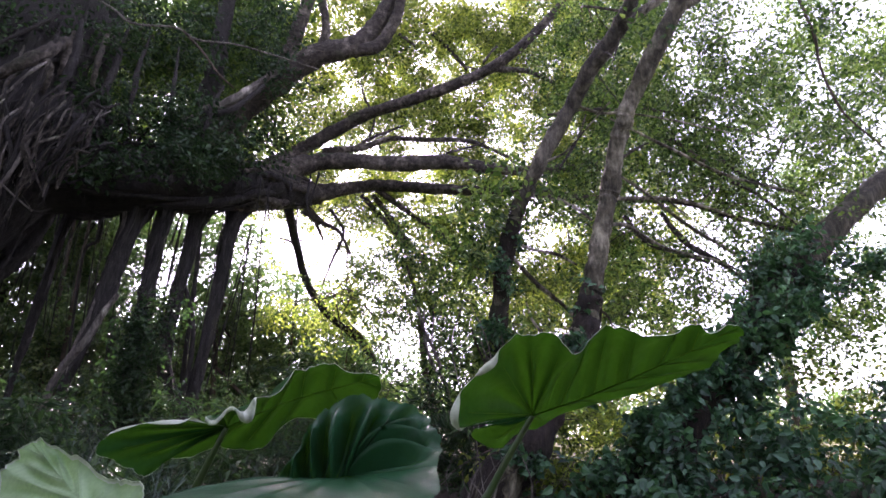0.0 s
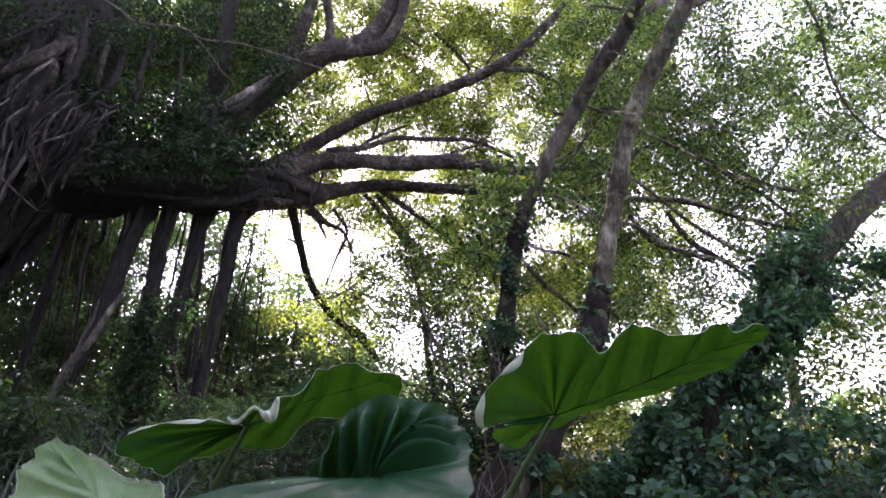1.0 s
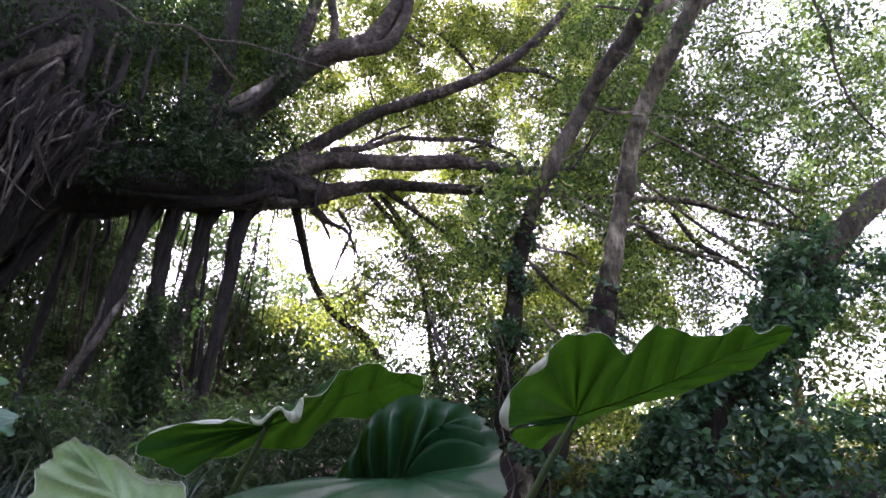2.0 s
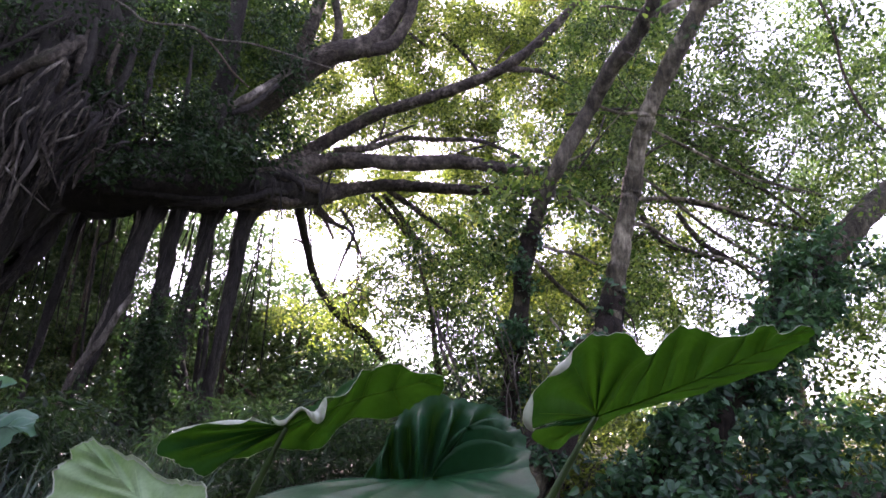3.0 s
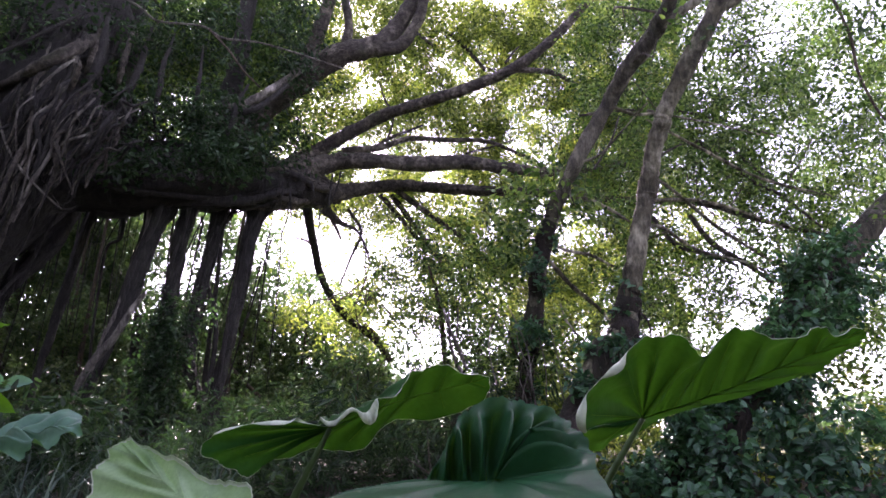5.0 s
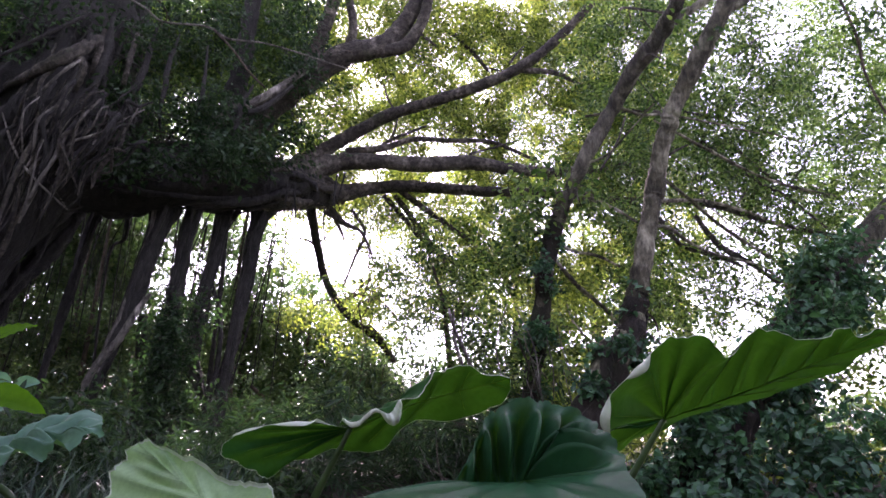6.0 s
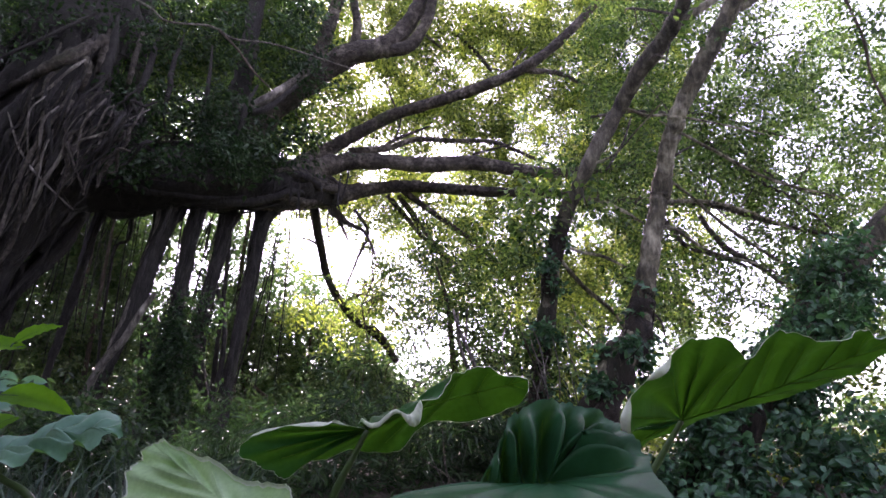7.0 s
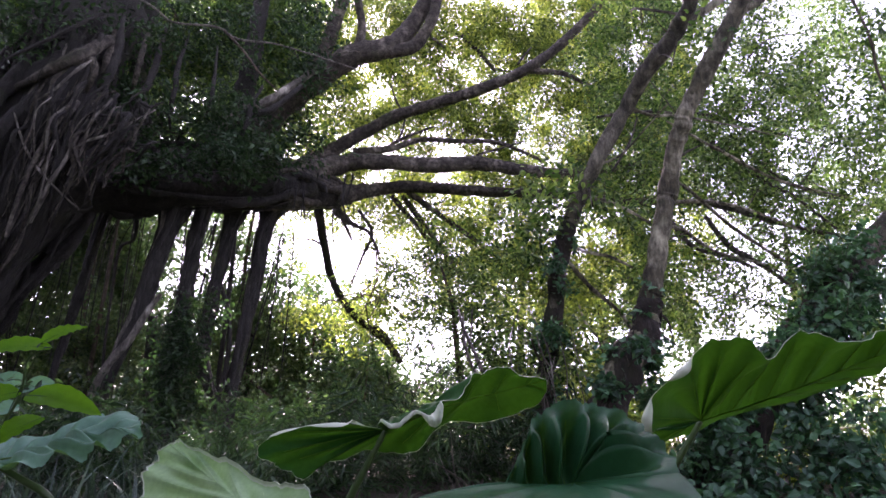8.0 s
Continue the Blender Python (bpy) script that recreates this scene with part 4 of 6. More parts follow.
foliage(banyan, [
    ((-5.271, 7.000, 5.759), (0.6, 0.4, 0.5), 1.0), ((-3.407, 7.200, 5.914), (0.9, 0.5, 0.6), 1.2), ((-3.819, 7.200, 4.626), (0.9, 0.5, 0.3), 1.6), ((-4.354, 6.800, 4.826), (0.7, 0.3, 0.25), 1.0),
    ((-2.568, 7.800, 4.701), (0.75, 0.4, 0.38), 2.2), ((-2.420, 7.900, 6.325), (0.6, 0.4, 0.5), 0.9), ((-2.123, 7.350, 5.254), (0.4, 0.2, 0.25), 1.3), ((-1.689, 7.300, 5.564), (0.25, 0.15, 0.2), 0.7), ((-4.899, 6.200, 5.343), (0.8, 0.5, 0.6), 1.6), ((-3.068, 7.400, 4.297), (0.6, 0.25, 0.2), 1.4),
    ((-1.740, 7.400, 6.068), (0.4, 0.4, 0.5), 0.8), ((-3.597, 6.500, 4.360), (0.6, 0.25, 0.24), 1.2), ((-2.979, 6.900, 4.471), (0.6, 0.25, 0.26), 1.7), ((-3.639, 6.150, 3.710), (0.5, 0.15, 0.14), 1.3), ((-3.256, 6.500, 3.762), (0.5, 0.15, 0.16), 1.5), ((-2.780, 6.900, 3.914), (0.4, 0.15, 0.14), 1.2), ((-2.443, 8.000, 4.418), (0.4, 0.25, 0.2), 1.2),
    ((-3.235, 6.300, 3.778), (0.4, 0.15, 0.16), 1.6), ((-2.782, 6.400, 3.793), (0.4, 0.15, 0.2), 1.8), ((-2.520, 6.800, 4.239), (0.4, 0.2, 0.25), 1.6), ((-2.363, 7.400, 4.346), (0.4, 0.2, 0.25), 1.6), ((-2.909, 6.600, 4.208), (0.4, 0.2, 0.2), 1.4),
], leaf_dark, (0.075, 0.042), label="dark small leaves over the old limbs", fine=True, openings=GAPS)
foliage(banyan, [((-2.942, 6.900, 1.114), (0.35, 0.2, 0.45), 0.7), ((-3.267, 6.800, 1.815), (0.2, 0.2, 0.5), 0.7), ((-3.008, 7.200, 2.140), (0.15, 0.15, 0.6), 0.6), ((-3.514, 6.700, 1.212), (0.4, 0.2, 0.3), 0.6), ((-3.142, 6.950, 2.031), (0.22, 0.15, 0.36), 3.6), ((-3.144, 6.950, 1.596), (0.22, 0.15, 0.36), 3.6), ((-3.129, 6.950, 1.176), (0.22, 0.15, 0.36), 3.6)], leaf_dark, (0.06, 0.036), label="small leaves clinging to the pillar roots", fine=True, branches=0, name="ivy")
foliage(banyan, [
    ((-8.253, 9.500, 7.291), (1.6, 0.8, 2.0), 2.6), ((-6.881, 10.000, 7.883), (1.8, 0.8, 1.8), 2.8), ((-5.512, 9.800, 6.278), (1.4, 0.7, 0.6), 2.4), ((-3.827, 10.200, 7.683), (1.3, 0.8, 1.0), 3.0), ((-3.606, 10.000, 6.073), (1.0, 0.6, 0.6), 2.4),
    ((-6.765, 9.600, 5.321), (1.5, 0.6, 0.6), 2.0), ((-5.054, 9.800, 5.118), (1.5, 0.6, 0.5), 2.0), ((-4.732, 9.500, 7.203), (1.1, 0.6, 0.7), 3.4), ((-3.039, 9.800, 6.961), (0.55, 0.6, 0.8), 3.0), ((-3.496, 9.600, 8.208), (1.0, 0.6, 0.5), 3.0),
    ((-3.557, 9.000, 5.941), (0.35, 0.4, 0.4), 2.4), ((-2.594, 8.900, 5.448), (0.4, 0.3, 0.35), 1.6), ((-3.330, 9.200, 7.673), (0.8, 0.4, 0.45), 1.8), ((-2.729, 9.200, 7.343), (0.5, 0.4, 0.4), 1.2),
], leaf_canopy, (0.085, 0.052), label="dense inner leaves of the crown", dense=1.4, openings=GAPS)
# leaf masses out of view, added overhead to shade trunk and limb
foliage(banyan, [
    ((-4.5, 4.0, 6.6), (2.4, 2.0, 0.6), 1.6), ((-5.0, 6.8, 8.6), (2.6, 1.6, 0.7), 1.6), ((-2.0, 6.6, 8.4), (1.6, 1.4, 0.6), 1.0), ((-6.8, 3.0, 4.2), (0.8, 1.8, 2.0), 2.0), ((-3.4, 3.2, 6.6), (1.2, 1.2, 0.5), 1.0), ((-6.0, 2.0, 5.2), (2.2, 2.4, 0.6), 2.2), ((-4.0, -1.0, 6.0), (2.6, 2.2, 0.6), 2.0), ((0.5, -2.5, 6.5), (2.6, 1.6, 0.6), 1.4),
], leaf_canopy, (0.2, 0.12), label="unseen overhead leaves added to shade the banyan", dense=1.5, count=12, reach=0.7)
HOLES = [((-2.240, 9.500, 3.673), (1.05, 3.0, 0.8)), ((-1.347, 9.500, 2.602), (0.35, 3.0, 0.4)), ((-0.897, 9.500, 2.008), (0.3, 3.0, 0.25)), ((5.126, 8.500, 7.079), (0.5, 2.5, 0.5)), ((-1.507, 9.500, 5.780), (0.3, 2.5, 0.2)), ((4.604, 8.500, 3.886), (0.6, 2.5, 0.2))]
canopy(banyan, (-2.9, 9.5, 2.9), (4.2, 11.6, 9.6), 2.5, leaf_sunlit, (0.064, 0.038), "sunlit yellow-green leaves at the limb ends", HOLES, bare=-0.06)
foliage(banyan, [((-1.265, 9.800, 8.148), (1.0, 0.6, 0.7), 1.3), ((0.370, 9.800, 7.793), (1.0, 0.5, 0.7), 1.5), ((1.547, 9.600, 7.309), (0.6, 0.5, 0.6), 0.9), ((-1.420, 10.800, 3.471), (0.35, 0.3, 0.6), 0.35), ((-1.776, 10.600, 4.230), (0.5, 0.3, 0.3), 0.25), ((-1.245, 10.900, 2.501), (0.4, 0.3, 0.3), 0.5), ((-1.9, 10.900, 2.9), (0.5, 0.3, 0.4), 0.5), ((-0.9, 11.0, 3.1), (0.5, 0.3, 0.5), 0.6), ((-2.668, 10.900, 3.568), (0.38, 0.3, 0.3), 0.3), ((-2.237, 10.900, 3.064), (0.38, 0.3, 0.3), 0.35), ((-1.833, 10.900, 3.781), (0.38, 0.3, 0.3), 0.35), ((-1.363, 10.900, 3.324), (0.38, 0.3, 0.3), 0.6), ((-1.502, 10.900, 4.204), (0.38, 0.3, 0.3), 0.4), ((-2.614, 10.900, 4.194), (0.38, 0.3, 0.3), 0.12), ((-1.908, 10.900, 2.476), (0.38, 0.3, 0.3), 0.3), ((-1.627, 9.800, 7.210), (0.6, 0.5, 0.4), 0.8)], leaf_sunlit, (0.064, 0.038), label="sunlit leaves high in the crown")
canopy(banyan, (2.4, 7.4, 2.2), (7.6, 10.0, 9.0), 1.5, leaf_canopy, (0.062, 0.037), "green leaves of the outer crown", HOLES, grain=1.2, bare=0.04)
canopy(banyan, (-2.4, 12.0, 5.2), (8.5, 14.0, 10.5), 0.75, leaf_far_hazed, (0.08, 0.048), "far crown leaves with haze painted in as lighter green", [((-3.341, 13.000, 4.866), (1.9, 3.0, 1.3)), ((7.800, 13.000, 10.100), (0.8, 3.0, 0.7))], grain=1.1, bare=-0.25, branches=30)

# ---- leaning trees ----
tree_a = thing("leaning_tree", "slender grey-brown trunk with mossy patches leaning over", "tree", (0.578, 5.600, 0.241))
stem("trunk", [(0.558, 5.700, 0.100, 0.0779), (0.612, 5.600, 0.871, 0.0701), (0.673, 5.500, 1.434, 0.0660), (0.739, 5.400, 1.911, 0.0641), (0.773, 5.300, 2.241, 0.0641), (0.846, 5.200, 2.572, 0.0641), (0.964, 5.150, 2.869, 0.0645), (1.102, 5.100, 3.144, 0.0674), (1.252, 5.080, 3.438, 0.0682), (1.413, 5.050, 3.705, 0.0713), (1.563, 4.850, 3.955, 0.0723), (1.754, 4.650, 4.189, 0.0707), (1.851, 4.400, 4.451, 0.0639), (1.949, 4.200, 4.902, 0.0609)], bark_brown, tree_a, per=12, sides=20, lump=0.2)
# a slightly wider tube makes the lower trunk darker
stem("dark_sheath", [(0.558, 5.700, 0.100, 0.092), (0.612, 5.600, 0.871, 0.083), (0.673, 5.500, 1.434, 0.077), (0.739, 5.400, 1.911, 0.074), (0.773, 5.300, 2.241, 0.073), (0.846, 5.200, 2.572, 0.069), (0.930, 5.160, 2.790, 0.04)], bark_dark, tree_a, "dark mossy sheath round the lower trunk", per=10, sides=18, lump=0.24)
stem("branch", [(1.737, 4.650, 4.161, 0.0463), (1.954, 4.700, 4.370, 0.0422), (2.222, 4.700, 4.577, 0.0351), (2.506, 4.700, 4.880, 0.0280)], bark_trunk, tree_a, per=5, sides=10)
stem("branch", [(1.411, 5.050, 3.677, 0.0178), (1.674, 5.200, 3.675, 0.0156), (1.997, 5.400, 3.785, 0.0108), (2.553, 5.600, 3.803, 0.0084), (3.136, 5.800, 3.784, 0.0086)], bark_trunk, tree_a, per=5, sides=8)
stem("branch", [(1.091, 5.100, 3.117, 0.0150), (1.300, 5.000, 3.179, 0.0098), (1.488, 4.900, 3.372, 0.0073), (1.672, 4.800, 3.562, 0.0073)], bark_trunk, tree_a, per=5, sides=7)
foliage(tree_a, [
    ((1.958, 5.600, 4.808), (0.5, 0.5, 0.5), 0.15), ((0.843, 5.400, 3.026), (0.4, 0.3, 0.4), 0.8), ((0.727, 5.400, 2.479), (0.3, 0.3, 0.5), 0.8), ((0.621, 5.500, 1.830), (0.25, 0.25, 0.5), 0.9),
    ((0.897, 4.950, 2.712), (0.2, 0.15, 0.22), 0.5), ((1.807, 4.500, 3.863), (0.3, 0.15, 0.3), 0.4),
], leaf_canopy, (0.065, 0.04), label="green leaves along the leaning trunk", fine=True, dense=1.2)
for k in range(9):
    a = Vector((0.559, 5.300, 1.746)) + Vector((fibre.uniform(-0.15, 0.3), fibre.uniform(-0.2, 0.0), fibre.uniform(-0.5, 0.4)))
    b = a + Vector((fibre.uniform(-0.15, 0.3), fibre.uniform(-0.15, 0.1), fibre.uniform(-0.9, -0.4)))
    stem("vine", [(*a, 0.004), (*(a.lerp(b, 0.5) + Vector((fibre.uniform(-0.08, 0.08), 0, 0))), 0.005), (*b, 0.006)], bark_pale, tree_a, per=5, sides=5)
foliage(tree_a, [
    ((0.828, 5.150, 2.452), (0.12, 0.14, 0.2), 0.9), ((0.767, 5.200, 2.163), (0.13, 0.15, 0.25), 1.3), ((0.720, 5.250, 1.782), (0.14, 0.15, 0.28), 1.3), ((0.662, 5.350, 1.415), (0.14, 0.15, 0.28), 1.0), ((0.615, 5.450, 1.050), (0.15, 0.15, 0.3), 0.9),
], leaf_ivy, (0.05, 0.036), count=9, reach=0.2, clump=0.09, fine=True, name="ivy", label="small dark ivy leaves up the trunk")
for line in ([(0.481, 5.200, 1.659, 0.0068), (0.539, 5.250, 1.503, 0.0091), (0.633, 5.300, 1.301, 0.0091), (0.681, 5.350, 1.145, 0.0091)], [(0.654, 5.200, 1.637, 0.0046), (0.597, 5.250, 1.410, 0.0068), (0.569, 5.300, 1.186, 0.0068)]):
    stem("vine", line, bark_brown, tree_a, per=5, sides=6)
tree_b = thing("leaning_tree", "slender pale-blotched trunk thickening towards its foot", "tree", (0.564, 5.000, 0.177))
B_LINE = [(0.439, 5.000, 0.062, 0.1855), (0.609, 5.000, 0.371, 0.1680), (0.873, 5.000, 0.734, 0.1545), (1.042, 5.000, 1.060, 0.1356), (1.197, 5.000, 1.365, 0.1291), (1.373, 5.000, 1.621, 0.1039), (1.439, 4.970, 1.915, 0.0868), (1.511, 4.960, 2.197, 0.0787), (1.537, 4.950, 2.339, 0.0769), (1.614, 4.940, 2.684, 0.0711), (1.652, 4.940, 2.812, 0.0811), (1.699, 4.850, 3.108, 0.0716), (1.758, 4.750, 3.347, 0.0783), (1.791, 4.700, 3.452, 0.0686), (1.955, 4.550, 3.788, 0.0727), (2.133, 4.420, 4.132, 0.0747), (2.261, 4.300, 4.424, 0.0697), (2.419, 4.100, 4.863, 0.0619)]
stem("trunk", B_LINE, bark_trunk, tree_b, per=12, sides=20, lump=0.16)
stem("dark_sheath", [(x, y, z, r * 1.1) for x, y, z, r in B_LINE[:6]] + [(*B_LINE[6][:3], B_LINE[6][3] * 1.08), (*(Vector(B_LINE[6][:3]).lerp(Vector(B_LINE[7][:3]), 0.25)), B_LINE[7][3] * 0.6)], bark_dark, tree_b, "dark mossy sheath round the foot", per=10, sides=18, lump=0.24)
for k in range(26):
    line = glide(B_LINE[:7], 8)
    j0 = fibre.randint(0, len(line) - 14)
    turn, r = fibre.uniform(0, 6.28), fibre.uniform(0.006, 0.022)
    pts = []
    for j in range(j0, j0 + 13, 3):
        turn += fibre.uniform(-0.25, 0.25)
        pts.append((line[j, 0] + math.cos(turn) * line[j, 3] * 1.02, line[j, 1] + math.sin(turn) * line[j, 3] * 1.02, line[j, 2], r))
    stem("vine", pts, bark_dark, tree_b, per=4, sides=6, lump=0.25)
stem("branch", [(2.157, 4.400, 4.199, 0.0374), (2.303, 4.400, 4.255, 0.0304), (2.483, 4.400, 4.395, 0.0236)], bark_trunk, tree_b, per=5, sides=9)
stem("branch", [(1.603, 4.950, 2.764, 0.0238), (1.846, 5.300, 2.866, 0.0203), (2.509, 6.000, 3.142, 0.0201), (3.174, 6.500, 3.221, 0.0154), (3.895, 7.000, 3.199, 0.0099)], bark_trunk, tree_b, per=5, sides=8)
stem("branch", [(1.561, 4.950, 2.487, 0.0188), (1.906, 5.400, 2.643, 0.0179), (2.421, 5.900, 2.583, 0.0165), (3.178, 6.400, 2.583, 0.0119), (3.671, 6.800, 2.470, 0.0094)], bark_trunk, tree_b, per=5, sides=8)
canopy(tree_b, (1.5, 5.6, 2.0), (3.8, 7.2, 6.4), 1.0, leaf_canopy, (0.05, 0.031), "green leaves in the upper crown", [((3.854, 6.400, 5.379), (0.6, 2.0, 0.5)), ((3.486, 6.400, 3.119), (0.4, 2.0, 0.2))], fine=True, bare=0.0)
foliage(tree_b, [
    ((1.401, 4.900, 1.829), (0.1, 0.12, 0.14), 1.2), ((1.379, 4.900, 1.626), (0.13, 0.14, 0.16), 1.5), ((1.240, 4.880, 1.424), (0.16, 0.15, 0.16), 1.5), ((1.109, 4.850, 1.248), (0.16, 0.15, 0.18), 1.5), ((0.980, 4.820, 1.037), (0.18, 0.15, 0.2), 1.6), ((0.823, 4.750, 0.734), (0.22, 0.15, 0.24), 1.6),
    ((1.095, 4.950, 1.544), (0.12, 0.15, 0.2), 0.8), ((1.498, 5.100, 1.387), (0.18, 0.15, 0.28), 1.0), ((1.340, 5.100, 1.033), (0.2, 0.15, 0.25), 0.9), ((1.456, 4.900, 2.132), (0.05, 0.08, 0.2), 0.4),
], leaf_ivy, (0.06, 0.045), count=9, reach=0.2, clump=0.09, fine=True, name="ivy", label="dark ivy round the lower trunk")
for line in ([(0.830, 5.300, 2.340, 0.0123), (0.984, 5.500, 2.236, 0.0203), (1.145, 5.600, 2.105, 0.0205), (1.376, 5.700, 1.945, 0.0181), (1.567, 5.800, 1.709, 0.0104)], [(0.764, 5.300, 2.531, 0.0100), (1.004, 5.400, 2.429, 0.0151), (1.252, 5.400, 2.373, 0.0151), (1.385, 5.200, 2.220, 0.0096)], [(0.995, 5.600, 1.978, 0.0076), (1.052, 5.600, 1.799, 0.0126), (1.214, 5.500, 1.574, 0.0098), (1.306, 5.300, 1.437, 0.0071)], [(0.948, 5.500, 2.965, 0.0158), (1.236, 5.600, 3.007, 0.0214), (1.436, 5.400, 2.820, 0.0154), (1.496, 5.000, 2.555, 0.0095)], [(1.635, 5.000, 3.046, 0.0097), (2.152, 5.600, 3.057, 0.0161), (2.770, 6.200, 2.928, 0.0204), (3.630, 6.800, 2.710, 0.0157)], [(1.688, 4.900, 3.453, 0.0098), (2.425, 5.500, 3.453, 0.0162), (3.202, 6.000, 3.383, 0.0145), (4.199, 6.500, 3.405, 0.0093)]):
    stem("branch", line, bark_trunk, tree_b, per=6, sides=7, lump=0.2)
for line in ([(3.065, 7.200, 4.422, 0.0284), (3.443, 7.250, 4.163, 0.0284), (3.784, 7.300, 3.906, 0.0252), (4.134, 7.350, 3.734, 0.0221), (4.591, 7.400, 3.355, 0.0126)],
             [(3.608, 7.400, 4.416, 0.0227), (3.950, 7.450, 4.103, 0.0195), (4.376, 7.500, 3.895, 0.0162), (4.889, 7.550, 3.789, 0.0097)],
             [(2.709, 7.000, 4.727, 0.0215), (3.210, 7.050, 4.673, 0.0184), (3.706, 7.100, 4.548, 0.0153), (4.337, 7.150, 4.378, 0.0092)],
             [(2.653, 6.600, 3.209, 0.0260), (2.833, 6.650, 2.964, 0.0318), (3.023, 6.700, 2.818, 0.0347), (3.279, 6.750, 2.698, 0.0289), (3.585, 6.800, 2.482, 0.0202)],
             [(2.176, 6.400, 3.099, 0.0280), (2.408, 6.450, 2.819, 0.0252), (2.777, 6.500, 2.711, 0.0224), (3.089, 6.550, 2.615, 0.0112)],
             [(3.063, 6.000, 4.827, 0.0105), (3.370, 6.050, 5.116, 0.0105), (3.820, 6.100, 5.229, 0.0053)],
             [(3.846, 6.800, 3.639, 0.0179), (4.115, 6.850, 3.949, 0.0149), (4.370, 6.900, 4.344, 0.0089)],
             [(1.270, 5.600, 3.870, 0.0123), (1.623, 5.650, 3.958, 0.0147), (1.980, 5.700, 3.989, 0.0147), (2.221, 5.750, 3.961, 0.0074)],
             [(1.829, 5.400, 3.255, 0.0166), (2.045, 5.450, 3.420, 0.0142), (2.206, 5.500, 3.522, 0.0071)],
             [(1.302, 5.300, 3.161, 0.0116), (1.490, 5.350, 3.471, 0.0116), (1.602, 5.400, 3.764, 0.0070)]):
    stem("branch", line, bark_limb, tree_b, per=6, sides=7, lump=0.25)
tree_r = thing("ivy_clad_tree", "thick leaning trunk wrapped in dark ivy", "tree", (1.524, 5.200, 0.158))
R_LINE = [(1.252, 5.200, -0.078, 0.1913), (1.533, 5.200, 0.279, 0.1823), (1.885, 5.250, 0.651, 0.1746), (2.380, 5.350, 1.141, 0.1686), (2.943, 5.500, 1.686, 0.1682), (3.390, 5.650, 2.183, 0.1544), (3.856, 5.800, 2.613, 0.1280), (4.516, 6.000, 3.159, 0.1221), (5.208, 6.200, 3.626, 0.1145), (6.284, 6.500, 4.399, 0.1081), (7.335, 6.800, 5.504, 0.0958)]
stem("trunk", R_LINE, bark_brown, tree_r, per=10, sides=18, lump=0.26)
# darker tube round the trunk's lower part, tapering off above
stem("dark_sheath", [(x, y, z, r * 1.22) for x, y, z, r in R_LINE[:6]] + [(*R_LINE[6][:3], R_LINE[6][3] * 0.8)], bark_dark, tree_r, "dark sheath round the lower part of the trunk", per=10, sides=18, lump=0.24)
foliage(tree_r, [
    ((3.340, 5.320, 2.185), (0.34, 0.25, 0.36), 3.4), ((3.588, 5.370, 2.304), (0.25, 0.2, 0.25), 2.4), ((2.957, 5.170, 1.749), (0.32, 0.25, 0.35), 3.4), ((2.584, 5.070, 1.402), (0.3, 0.25, 0.35), 3.2), ((2.244, 4.970, 1.167), (0.3, 0.2, 0.25), 2.0), ((1.589, 4.770, 0.567), (0.22, 0.15, 0.2), 1.6),
    ((1.863, 4.870, 0.778), (0.3, 0.2, 0.22), 2.0), ((2.162, 4.920, 0.990), (0.25, 0.15, 0.2), 2.0), ((3.989, 5.570, 2.470), (0.3, 0.25, 0.25), 1.8), ((4.179, 6.070, 2.205), (0.3, 0.3, 0.2), 0.5), ((1.562, 4.820, 0.378), (0.35, 0.2, 0.2), 1.0), ((1.295, 4.770, 0.266), (0.35, 0.25, 0.25), 2.4),
], leaf_ivy, (0.065, 0.052), count=14, reach=0.25, clump=0.12, fine=True, dense=1.2, name="ivy", label="dark climbing ivy leaves")
foliage(tree_r, [
    ((3.843, 5.000, 4.263), (0.6, 0.4, 0.6), 0.5), ((4.185, 5.400, 3.669), (0.5, 0.4, 0.5), 0.5), ((4.559, 7.000, 4.063), (0.8, 0.5, 0.7), 0.6), ((4.756, 7.000, 2.133), (0.7, 0.5, 0.35), 0.3), ((4.050, 6.600, 1.465), (0.4, 0.4, 0.25), 0.35),
    ((4.154, 6.300, 2.090), (0.5, 0.4, 0.35), 0.6), ((4.504, 6.400, 1.792), (0.5, 0.4, 0.4), 0.6), ((3.886, 6.200, 1.537), (0.5, 0.3, 0.25), 0.5), ((3.448, 6.200, 1.535), (0.35, 0.3, 0.25), 0.6), ((5.214, 6.600, 2.310), (0.5, 0.4, 0.6), 0.6),
], leaf_canopy, (0.055, 0.034), fine=True, dense=1.3, branches=0, label="thin outer leaves against the sky")
stem("branch", [(3.406, 4.800, 4.780, 0.0154), (3.523, 4.800, 4.241, 0.0150), (3.526, 4.800, 3.897, 0.0123), (3.606, 4.800, 3.565, 0.0121), (3.695, 4.800, 3.393, 0.0096), (3.931, 4.800, 3.130, 0.0071)], bark_twig, tree_r, per=5, sides=6)

# ---- shrubs ----
twig_tangle = thing("dry_twigs", "tangle of pale dry twigs beside the leaning trunks", "twigs", (0.45, 4.75, ground_height(0.45, 4.75)))
